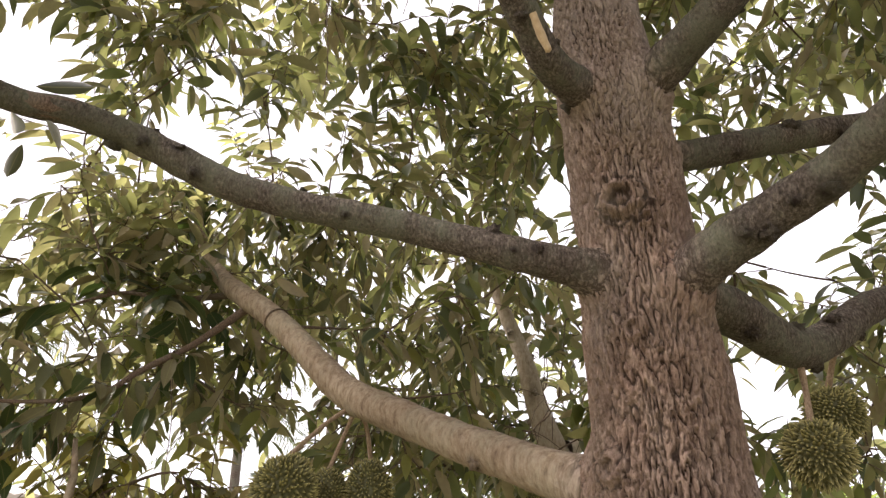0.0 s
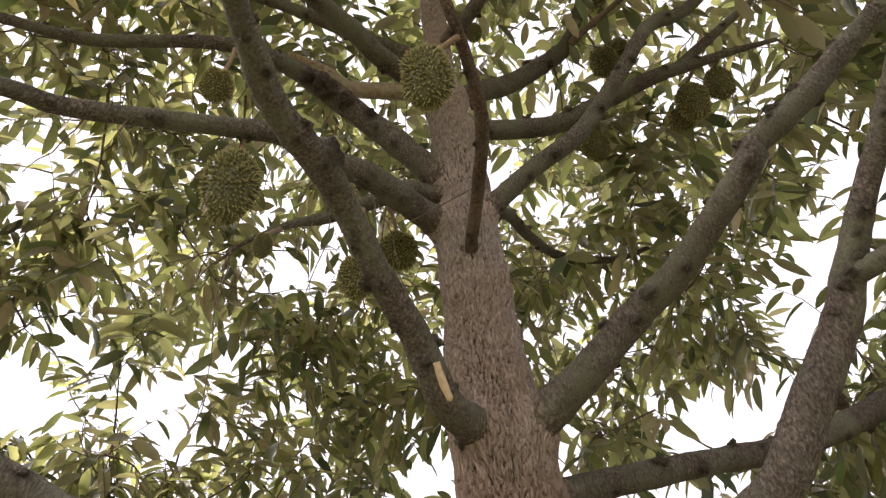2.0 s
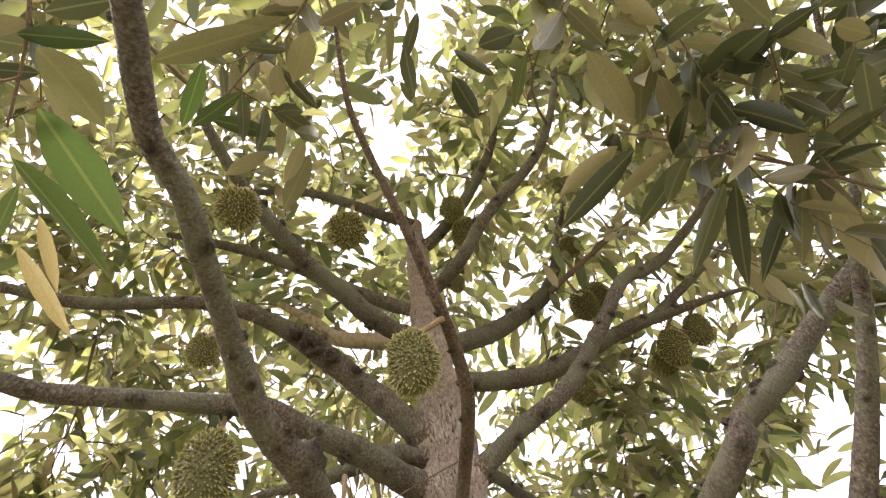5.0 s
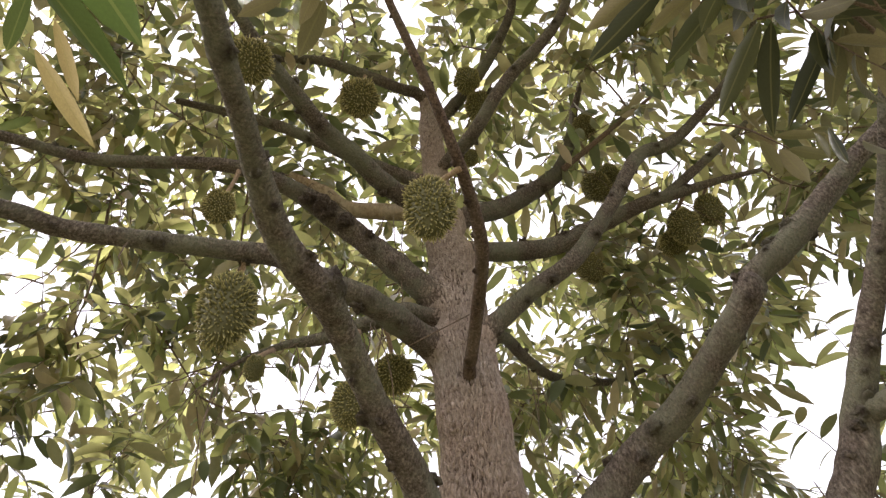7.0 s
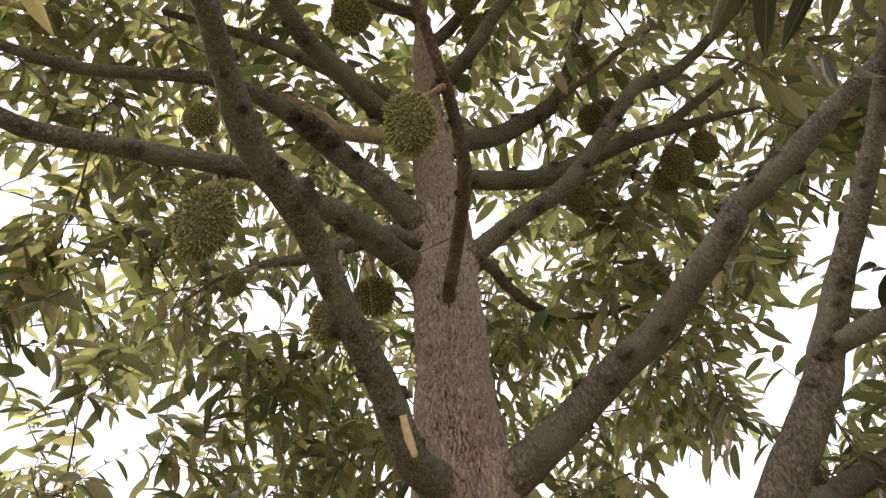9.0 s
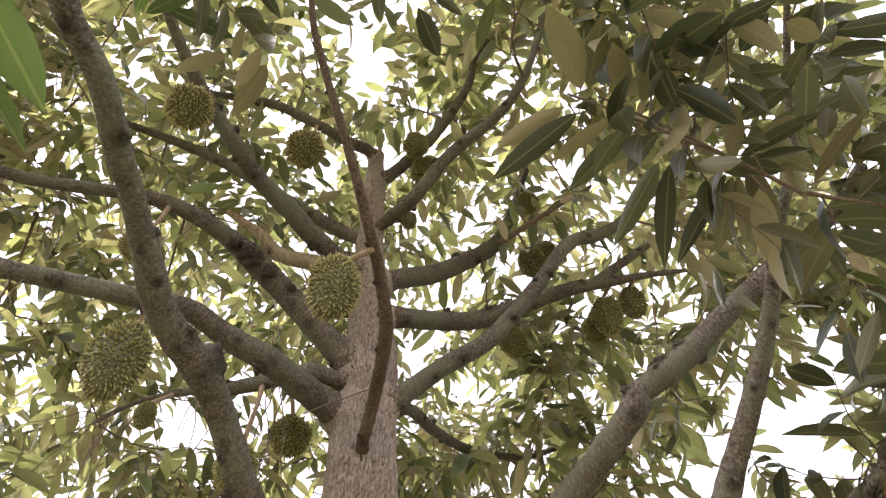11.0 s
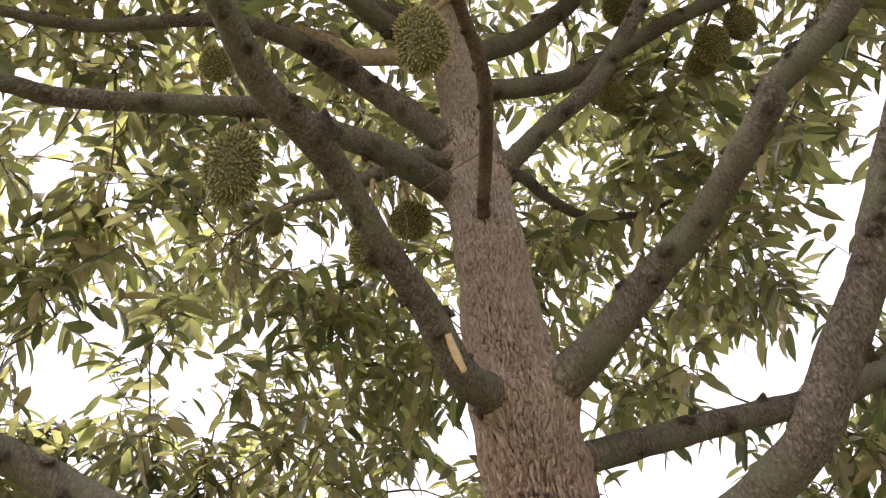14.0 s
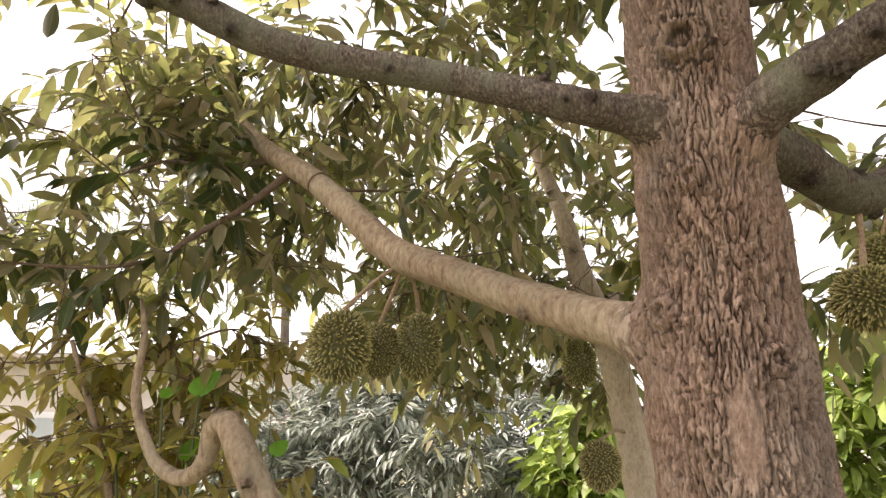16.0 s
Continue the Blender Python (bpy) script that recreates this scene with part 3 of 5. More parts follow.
LIMB_J = [(0.346, 1.283, 3.370, 0.0517), (0.268, 1.260, 3.405, 0.0420), (0.068, 1.082, 3.327, 0.0370), (-0.062, 1.040, 3.337, 0.0322), (-0.187, 0.986, 3.342, 0.0284), (-0.299, 0.950, 3.293, 0.0248), (-0.508, 0.920, 3.238, 0.0229), (-0.652, 0.884, 3.185, 0.0211), (-0.725, 0.833, 3.145, 0.0202), (-0.836, 0.776, 3.081, 0.0172), (-1.028, 0.722, 3.038, 0.0122)]
LIMB_K = [(0.343, 1.271, 3.627, 0.0450), (0.239, 1.233, 3.659, 0.0436), (0.159, 1.209, 3.720, 0.0423), (0.045, 1.179, 3.799, 0.0405), (-0.083, 1.147, 3.889, 0.0397), (-0.195, 1.107, 3.932, 0.0319), (-0.356, 1.070, 3.962, 0.0273), (-0.507, 1.061, 3.959, 0.0223), (-0.843, 1.083, 3.900, 0.0204), (-1.060, 1.023, 3.834, 0.0162), (-1.243, 0.960, 3.761, 0.0122)]
LIMB_K_LOW = [(0.295, 1.217, 3.558, 0.0298), (0.190, 1.236, 3.523, 0.0278), (0.122, 1.264, 3.509, 0.0269), (-0.047, 1.351, 3.483, 0.0214), (-0.150, 1.392, 3.482, 0.0133), (-0.220, 1.425, 3.473, 0.0100), (-0.302, 1.454, 3.433, 0.0066), (-0.385, 1.513, 3.387, 0.0049)]
LIMB_L_PALE = [(0.350, 1.233, 4.172, 0.0361), (0.236, 1.235, 4.165, 0.0347), (0.104, 1.263, 4.185, 0.0338), (-0.029, 1.295, 4.229, 0.0299), (-0.129, 1.272, 4.300, 0.0217), (-0.279, 1.274, 4.404, 0.0133)]
LIMB_M = [(0.294, 1.146, 4.069, 0.0341), (0.155, 1.090, 4.004, 0.0346), (0.053, 1.019, 3.975, 0.0354), (-0.034, 0.941, 3.950, 0.0343), (-0.153, 0.842, 3.905, 0.0292), (-0.247, 0.733, 3.871, 0.0255), (-0.341, 0.643, 3.885, 0.0217), (-0.430, 0.538, 3.896, 0.0180), (-0.499, 0.435, 3.902, 0.0152), (-0.562, 0.347, 3.961, 0.0114)]
LIMB_L = [(0.282, 1.104, 4.211, 0.0293), (0.174, 1.128, 4.257, 0.0276), (-0.011, 1.135, 4.360, 0.0261), (-0.231, 1.127, 4.474, 0.0245), (-0.381, 1.125, 4.541, 0.0225), (-0.558, 1.135, 4.605, 0.0194), (-0.792, 1.124, 4.611, 0.0135)]
LIMB_N = [(0.365, 1.209, 4.125, 0.0395), (0.444, 1.167, 4.098, 0.0391), (0.575, 1.176, 4.210, 0.0399), (0.719, 1.161, 4.361, 0.0387), (0.879, 1.126, 4.552, 0.0363), (0.950, 1.058, 4.705, 0.0289), (0.996, 0.966, 4.920, 0.0198), (1.025, 0.806, 5.072, 0.0121)]
LIMB_N_TWIG = [(0.854, 1.048, 4.424, 0.0138), (1.022, 0.862, 4.494, 0.0103), (1.186, 0.713, 4.587, 0.0070)]
LIMB_O = [(0.369, 1.249, 3.917, 0.0390), (0.454, 1.210, 3.899, 0.0367), (0.612, 1.211, 3.950, 0.0368), (0.788, 1.191, 4.015, 0.0369), (0.975, 1.093, 4.088, 0.0324), (1.130, 1.007, 4.139, 0.0285), (1.311, 0.955, 4.211, 0.0217), (1.455, 0.898, 4.247, 0.0142), (1.627, 0.836, 4.283, 0.0089)]
LIMB_O_UP = [(1.219, 0.977, 4.179, 0.0214), (1.365, 0.891, 4.307, 0.0200), (1.476, 0.809, 4.396, 0.0170), (1.593, 0.707, 4.480, 0.0104)]
LIMB_P = [(0.271, 0.995, 4.511, 0.0249), (0.318, 0.949, 4.546, 0.0262), (0.380, 0.865, 4.592, 0.0252), (0.467, 0.710, 4.670, 0.0230), (0.532, 0.532, 4.798, 0.0187), (0.525, 0.414, 4.875, 0.0152), (0.585, 0.312, 4.982, 0.0107)]
LIMB_Q = [(0.301, 1.069, 4.272, 0.0266), (0.341, 0.993, 4.235, 0.0270), (0.393, 0.875, 4.213, 0.0263), (0.480, 0.707, 4.325, 0.0246), (0.611, 0.531, 4.418, 0.0207), (0.665, 0.413, 4.476, 0.0176), (0.695, 0.247, 4.601, 0.0147), (0.732, 0.108, 4.917, 0.0126), (0.658, -0.097, 4.994, 0.0090)]
LIMB_R = [(0.261, 0.950, 4.640, 0.0304), (0.178, 0.906, 4.643, 0.0255), (0.114, 0.892, 4.610, 0.0228), (-0.061, 0.868, 4.640, 0.0215), (-0.243, 0.854, 4.654, 0.0191), (-0.456, 0.928, 4.764, 0.0140), (-0.659, 0.970, 4.820, 0.0094)]
LIMB_H = [(0.780, 3.423, 1.128, 0.0878), (0.709, 3.424, 1.427, 0.0821), (0.660, 3.423, 1.733, 0.0775), (0.600, 3.424, 2.051, 0.0723), (0.544, 3.423, 2.275, 0.0678), (0.472, 3.422, 2.451, 0.0632), (0.421, 3.422, 2.633, 0.0523), (0.373, 3.400, 2.816, 0.0450), (0.271, 3.401, 3.103, 0.0352), (0.197, 3.401, 3.339, 0.0250), (0.154, 3.401, 3.585, 0.0179), (0.126, 3.401, 3.917, 0.0122)]
LIMB_H_SIDE = [(0.565, 3.420, 2.366, 0.0402), (0.651, 3.500, 2.414, 0.0302), (0.742, 3.550, 2.580, 0.0226), (0.791, 3.600, 2.754, 0.0145)]
LIMB_W = [(-0.531, 1.949, 1.409, 0.0452), (-0.580, 1.949, 1.516, 0.0455), (-0.639, 1.945, 1.616, 0.0436), (-0.704, 1.968, 1.712, 0.0365), (-0.757, 1.997, 1.696, 0.0299), (-0.775, 2.019, 1.621, 0.0264), (-0.821, 2.050, 1.571, 0.0251), (-0.889, 2.081, 1.562, 0.0226), (-0.968, 2.100, 1.604, 0.0193), (-1.021, 2.100, 1.693, 0.0166), (-1.055, 2.097, 1.789, 0.0149), (-1.058, 2.097, 1.890, 0.0124), (-1.057, 2.097, 1.977, 0.0108), (-1.085, 2.098, 2.084, 0.0067)]
KNOBS = {"A": [(0.008, 0.868, 2.802, 0.0084), (0.067, 0.929, 2.766, 0.0097), (0.171, 1.052, 2.686, 0.0113), (-0.197, 0.491, 2.826, 0.0077), (-0.060, 0.696, 2.855, 0.0220), (-0.043, 0.722, 2.855, 0.0122), (-0.245, 0.311, 2.795, 0.0061), (-0.071, 0.703, 2.832, 0.0115), (-0.112, 0.658, 2.824, 0.0091), (-0.283, 0.181, 2.755, 0.0053), (-0.169, 0.547, 2.833, 0.0085)], "B": [(0.746, 0.901, 2.889, 0.0113), (0.852, 0.701, 3.024, 0.0137), (0.848, 0.776, 2.980, 0.0095), (0.657, 1.020, 2.827, 0.0119), (0.954, 0.572, 3.158, 0.0147), (0.866, 0.683, 3.065, 0.0143), (0.906, 0.624, 3.116, 0.0101)], "C": [(0.968, 0.745, 2.738, 0.0124), (0.993, 0.666, 2.826, 0.0081), (1.018, 0.506, 2.962, 0.0075), (0.986, 0.691, 2.800, 0.0087), (0.560, 1.162, 2.269, 0.0130), (0.627, 1.105, 2.301, 0.0106)], "J": [(0.052, 1.052, 3.306, 0.0101), (-0.047, 1.021, 3.317, 0.0085), (0.153, 1.139, 3.335, 0.0115), (-0.480, 0.911, 3.228, 0.0072), (-0.658, 0.864, 3.160, 0.0071)], "K": [(-0.118, 1.114, 3.872, 0.0383), (-0.038, 1.134, 3.829, 0.0280), (-0.170, 1.100, 3.894, 0.0243), (0.070, 1.167, 3.748, 0.0118), (0.136, 1.187, 3.697, 0.0116)], "S": [(0.315, 1.110, 3.200, 0.0066), (0.251, 0.690, 3.245, 0.0068), (0.293, 0.797, 3.214, 0.0063)], "F": [(0.162, 1.277, 2.291, 0.0083), (-0.182, 1.302, 2.383, 0.0088), (-0.514, 1.293, 2.479, 0.0148), (-0.634, 1.269, 2.543, 0.0125)]}
FRUIT_A = (-0.282, 1.005, 3.127, 0.068, 0.134)
FRUIT_B = (-0.417, 1.051, 3.665, 0.052, 0.066)
FRUIT_C = (0.125, 0.665, 3.138, 0.060, 0.112)
FRUIT_D = (1.333, 1.089, 4.147, 0.066, 0.116)
FRUIT_D2 = (1.438, 1.021, 4.202, 0.061, 0.096)
FRUIT_D3 = (1.346, 1.200, 4.189, 0.060, 0.060)
FRUIT_E = (1.061, 1.411, 4.250, 0.062, 0.099)
FRUIT_G = (-0.051, 0.872, 4.336, 0.079, 0.077)
FRUIT_I = (1.125, 1.197, 4.651, 0.071, 0.113)
FRUIT_I2 = (1.213, 1.184, 4.743, 0.070, 0.112)
FRUIT_H = (0.371, 0.776, 4.516, 0.056, 0.073)
FRUIT_H2 = (0.450, 0.868, 4.501, 0.069, 0.068)
FRUIT_J = (-0.369, 0.622, 3.758, 0.067, 0.066)
FRUIT_N = (0.992, 0.934, 4.707, 0.055, 0.066)
FRUIT_Q = (0.434, 1.048, 4.372, 0.038, 0.056)
FRUIT_K = (0.169, 1.366, 3.370, 0.066, 0.064)
FRUIT_K1 = (0.041, 1.259, 3.125, 0.056, 0.074)
FRUIT_M = (-0.228, 1.331, 3.292, 0.031, 0.050)
FRUIT_R0 = (0.945, 1.721, 2.101, 0.070, 0.069)
FRUIT_R1 = (0.822, 1.601, 1.985, 0.076, 0.074)
FRUIT_FL1 = (-0.432, 2.075, 1.941, 0.098, 0.117)
FRUIT_FL1B = (-0.346, 2.249, 1.955, 0.064, 0.103)
FRUIT_FL2 = (-0.225, 2.276, 1.971, 0.076, 0.121)
FRUIT_FL3 = (0.388, 3.071, 2.024, 0.079, 0.114)
FRUIT_FL4 = (0.463, 3.104, 1.602, 0.091, 0.112)
LEAVES_LEFT = [(-0.534, 0.202, 2.977, -0.393, 0.379, 2.944, 0.084, 3), (-0.548, 0.268, 2.925, -0.409, 0.443, 2.940, 0.065, 3), (-0.496, 0.334, 2.887, -0.455, 0.441, 2.849, 0.024, 2), (-0.506, 0.365, 2.843, -0.431, 0.495, 2.825, 0.035, 2), (-0.479, 0.090, 2.861, -0.401, 0.183, 2.893, 0.070, 1), (-0.542, 0.093, 2.942, -0.436, 0.088, 2.989, 0.043, 3), (-0.435, 0.030, 2.998, -0.516, 0.060, 2.960, 0.047, 0), (-0.542, 0.377, 2.842, -0.525, 0.291, 2.892, 0.036, 3), (-0.519, 0.026, 3.073, -0.430, 0.084, 3.099, 0.044, 0)]
LEAVES_MID = [(-0.454, 0.331, 3.464, -0.409, 0.161, 3.460, 0.050, 3), (-0.440, 0.332, 3.488, -0.335, 0.233, 3.514, 0.052, 3), (-0.410, 0.317, 3.531, -0.248, 0.333, 3.555, 0.048, 3), (-0.267, 0.384, 3.570, -0.366, 0.445, 3.512, 0.052, 1), (-0.173, 0.378, 3.581, -0.219, 0.526, 3.548, 0.065, 1), (-0.286, 0.286, 3.634, -0.162, 0.338, 3.634, 0.063, 0), (-0.498, 0.180, 3.380, -0.277, 0.071, 3.447, 0.072, 1), (-0.411, 0.157, 3.460, -0.246, 0.039, 3.454, 0.072, 1), (-0.344, 0.136, 3.530, -0.244, 0.131, 3.545, 0.028, 0), (-0.204, 0.073, 3.506, -0.222, 0.190, 3.487, 0.083, 1), (-0.274, 0.171, 3.586, -0.264, 0.252, 3.573, 0.048, 1), (-0.259, 0.184, 3.586, -0.166, 0.262, 3.580, 0.041, 0)]
LEAVES_RIGHT = [(0.430, 0.118, 3.070, 0.323, 0.289, 3.045, 0.051, 0), (0.418, 0.128, 3.118, 0.326, 0.240, 3.104, 0.052, 1), (0.503, 0.108, 3.083, 0.417, 0.224, 3.073, 0.033, 1), (0.543, 0.109, 3.073, 0.470, 0.257, 3.050, 0.053, 0), (0.612, 0.141, 3.062, 0.530, 0.193, 3.073, 0.029, 1), (0.614, 0.149, 3.059, 0.616, 0.332, 3.051, 0.055, 0), (0.640, 0.147, 3.067, 0.734, 0.344, 3.068, 0.050, 0), (0.728, 0.119, 3.025, 0.736, 0.315, 3.026, 0.044, 0), (0.747, 0.121, 3.035, 0.800, 0.265, 3.020, 0.046, 0), (0.753, 0.115, 3.032, 0.810, 0.218, 2.972, 0.039, 1), (0.759, 0.109, 2.964, 0.830, 0.223, 2.897, 0.054, 1)]
LEAVES_RIGHT_B = [(0.716, 0.078, 3.003, 0.751, -0.055, 2.924, 0.037, 0), (0.726, 0.095, 3.030, 0.643, -0.021, 3.004, 0.045, 1), (0.673, 0.000, 3.115, 0.725, -0.031, 3.058, 0.036, 3), (0.700, -0.144, 2.964, 0.634, -0.145, 2.975, 0.043, 1), (0.706, -0.125, 2.998, 0.721, -0.051, 3.012, 0.037, 0), (0.705, -0.103, 2.962, 0.756, -0.013, 2.944, 0.045, 0), (0.203, 0.183, 3.423, 0.116, 0.093, 3.399, 0.062, 0), (0.278, 0.144, 3.415, 0.258, 0.007, 3.384, 0.034, 3), (0.220, 0.083, 3.435, 0.106, 0.042, 3.406, 0.037, 0), (0.163, 0.025, 3.400, 0.231, -0.028, 3.340, 0.058, 0), (0.298, -0.094, 3.326, 0.409, -0.031, 3.311, 0.050, 0), (0.696, -0.075, 3.151, 0.700, -0.156, 3.147, 0.045, 0)]
LEAVES_MID += [(-0.158, 0.034, 3.564, -0.110, 0.080, 3.562, 0.028, 1), (-0.028, -0.001, 3.519, -0.011, 0.134, 3.555, 0.028, 1), (0.016, 0.072, 3.562, 0.055, 0.186, 3.544, 0.045, 0), (0.033, -0.010, 3.567, 0.019, 0.117, 3.576, 0.040, 0), (-0.097, -0.005, 3.519, -0.187, 0.060, 3.509, 0.050, 0)]
LEAVES_PALE = [(1.254, 0.649, 4.080, 1.324, 0.705, 3.998, 0.048, 1), (1.373, 0.635, 4.011, 1.456, 0.717, 3.904, 0.067, 1), (1.419, 0.637, 3.955, 1.511, 0.699, 3.830, 0.065, 1), (1.443, 0.626, 3.941, 1.561, 0.599, 3.859, 0.057, 1), (1.414, 0.617, 4.013, 1.540, 0.536, 3.918, 0.042, 1)]
TWIG_PALE = [(1.269, 0.683, 4.240, 0.0060), (1.357, 0.641, 4.141, 0.0045), (1.409, 0.628, 4.026, 0.0035), (1.456, 0.628, 3.944, 0.0025)]
LEAVES_TOP = [(0.424, 0.083, 3.101, 0.309, -0.033, 3.113, 0.081, 1), (0.449, 0.083, 3.123, 0.402, -0.057, 3.112, 0.050, 1), (0.498, 0.052, 3.071, 0.433, -0.012, 3.086, 0.061, 1), (0.541, 0.065, 3.092, 0.521, -0.040, 3.079, 0.046, 1), (0.585, 0.054, 3.022, 0.498, -0.020, 3.055, 0.059, 0), (0.516, -0.010, 3.079, 0.545, -0.141, 2.985, 0.066, 0), (0.578, -0.019, 3.103, 0.594, -0.127, 3.037, 0.050, 0), (0.623, -0.004, 3.111, 0.634, -0.104, 3.072, 0.041, 0), (0.494, 0.047, 3.141, 0.449, -0.030, 3.145, 0.043, 0), (0.582, -0.131, 3.045, 0.472, -0.177, 3.045, 0.054, 0), (0.429, -0.094, 3.123, 0.310, -0.134, 3.113, 0.057, 1), (0.605, -0.166, 2.969, 0.610, -0.215, 2.899, 0.049, 0)]
LEAVES_FAR_RIGHT = [(0.815, 0.061, 2.924, 0.766, -0.097, 2.872, 0.030, 0), (0.903, 0.059, 2.928, 0.904, -0.048, 2.839, 0.054, 0), (0.853, -0.028, 2.836, 0.876, -0.103, 2.718, 0.052, 0), (0.925, 0.082, 2.840, 0.913, 0.037, 2.756, 0.033, 0), (0.977, 0.042, 2.870, 0.976, -0.049, 2.773, 0.052, 0), (0.869, 0.118, 2.807, 0.869, 0.036, 2.720, 0.031, 0), (0.967, 0.142, 2.794, 0.965, 0.241, 2.658, 0.052, 0), (1.028, 0.138, 2.807, 1.034, 0.233, 2.661, 0.070, 0), (0.964, 0.055, 2.732, 0.949, 0.042, 2.640, 0.046, 0), (0.957, 0.191, 2.792, 0.911, 0.277, 2.700, 0.037, 0), (0.954, 0.239, 2.849, 0.886, 0.307, 2.780, 0.028, 0), (0.992, 0.126, 2.688, 0.976, 0.150, 2.585, 0.041, 0)]
LEAVES_FAR_RIGHT_B = [(0.812, 0.148, 2.973, 0.863, 0.222, 2.822, 0.038, 0), (0.805, 0.295, 3.008, 0.800, 0.331, 2.903, 0.025, 0), (0.784, 0.276, 2.890, 0.779, 0.274, 2.795, 0.025, 0), (0.753, 0.300, 2.971, 0.746, 0.318, 2.874, 0.023, 0), (0.862, -0.003, 3.025, 0.787, -0.069, 2.981, 0.038, 0), (0.883, -0.095, 2.872, 0.877, -0.157, 2.772, 0.042, 0), (0.914, -0.145, 2.920, 0.844, -0.077, 2.879, 0.038, 0), (1.050, -0.018, 2.878, 1.055, -0.007, 2.761, 0.058, 0), (0.953, -0.085, 2.814, 0.914, -0.145, 2.740, 0.048, 0), (0.876, -0.009, 2.952, 0.866, -0.092, 2.863, 0.035, 0), (0.893, -0.065, 3.004, 0.770, -0.110, 2.988, 0.048, 0), (1.028, 0.210, 2.698, 0.969, 0.267, 2.622, 0.038, 0)]
LEAVES_FAR_RIGHT_B += [(0.971, 0.259, 2.830, 0.958, 0.307, 2.712, 0.035, 0)]
LEAVES_LOW_LEFT = [(-0.712, 1.029, 2.481, -0.575, 1.021, 2.467, 0.029, 0), (-0.737, 1.111, 2.473, -0.670, 1.107, 2.385, 0.036, 0), (-0.710, 1.003, 2.399, -0.657, 0.983, 2.316, 0.036, 0), (-0.737, 1.082, 2.392, -0.712, 1.051, 2.288, 0.032, 0)]
TWIG_LEFT = [(-0.537, 0.043, 2.975, 0.0034), (-0.538, 0.094, 2.966, 0.0030), (-0.544, 0.155, 2.950, 0.0026), (-0.552, 0.223, 2.926, 0.0020)]
TWIG_MID = [(-0.200, -0.070, 3.625, 0.0047), (-0.236, 0.036, 3.614, 0.0036), (-0.331, 0.183, 3.579, 0.0030), (-0.418, 0.318, 3.530, 0.0024)]
TWIG_RIGHT = [(0.427, 0.110, 3.161, 0.0022), (0.481, 0.103, 3.128, 0.0026), (0.535, 0.098, 3.102, 0.0028), (0.606, 0.098, 3.085, 0.0031), (0.663, 0.097, 3.074, 0.0035), (0.733, 0.094, 3.050, 0.0040), (0.813, 0.124, 3.021, 0.0045)]
TWIG_FAR_RIGHT = [(0.825, 0.083, 2.939, 0.0050), (0.863, 0.069, 2.914, 0.0035), (0.912, 0.047, 2.880, 0.0029), (0.971, 0.026, 2.832, 0.0024)]
TWIG_RIGHT_C = [(0.457, 0.081, 3.086, 0.0020), (0.564, 0.081, 3.051, 0.0025), (0.669, 0.082, 3.006, 0.0030), (0.749, 0.083, 2.963, 0.0035), (0.810, 0.083, 2.925, 0.0045)]
TWIG_OVER = [(0.228, -0.047, 3.231, 0.0026), (0.348, -0.096, 3.200, 0.0031), (0.473, -0.122, 3.153, 0.0035), (0.572, -0.162, 3.103, 0.0038), (0.643, -0.198, 3.059, 0.0041)]
TWIG_ACROSS = [(0.168, 1.135, 3.233, 0.0018), (0.242, 1.088, 3.257, 0.0019), (0.318, 1.036, 3.277, 0.0018)]
TWIG_STUB = [(0.191, 1.037, 2.678, 0.0075), (0.204, 1.056, 2.651, 0.0084), (0.223, 1.076, 2.619, 0.0069)]
THICK = [(0.625, -0.064, 0.778, 0.104), (0.555, -0.022, 0.832, 0.070), (-0.352, 0.717, 0.601, 0.078), (-0.383, 0.875, 0.295, 0.131), (-0.462, 0.792, 0.400, 0.061), (-0.304, 0.875, 0.377, 0.078), (-0.308, 0.816, 0.490, 0.052), (-0.192, 0.734, 0.651, 0.061), (0.486, 0.201, 0.850, 0.131), (0.584, 0.209, 0.784, 0.087), (0.326, 0.281, 0.903, 0.096), (-0.046, 0.777, 0.628, 0.052), (-0.283, 0.812, 0.510, 0.052), (0.263, 0.633, 0.728, 0.052), (0.472, 0.585, 0.659, 0.070), (-0.535, 0.744, 0.400, 0.104), (-0.483, 0.826, 0.290, 0.131), (-0.363, 0.827, 0.430, 0.104), (-0.145, 0.913, 0.382, 0.131), (0.009, 0.955, 0.297, 0.096), (0.543, 0.414, 0.731, 0.104), (-0.274, 0.529, 0.803, 0.078)]
THICK += [(0.510, 0.176, 0.842, 0.070), (0.609, 0.229, 0.759, 0.060), (-0.409, 0.307, 0.859, 0.060), (0.521, 0.462, 0.717, 0.050), (0.440, 0.041, 0.897, 0.070), (0.600, -0.051, 0.799, 0.070), (0.533, 0.573, 0.623, 0.050), (0.566, 0.529, 0.632, 0.045), (0.491, 0.630, 0.602, 0.050), (0.549, 0.603, 0.579, 0.045), (0.602, 0.587, 0.541, 0.035), (-0.256, 0.375, 0.891, 0.050)]
THICK += [(0.058, 0.895, 0.443, 0.055), (0.067, 0.925, 0.373, 0.045), (-0.282, 0.824, 0.492, 0.030), (-0.199, 0.828, 0.524, 0.030), (-0.114, 0.821, 0.559, 0.030)]
THICK += [(0.405, 0.720, 0.563, 0.035), (0.445, 0.732, 0.516, 0.035), (0.483, 0.673, 0.560, 0.030), (0.554, 0.578, 0.598, 0.030), (0.614, 0.552, 0.565, 0.025)]
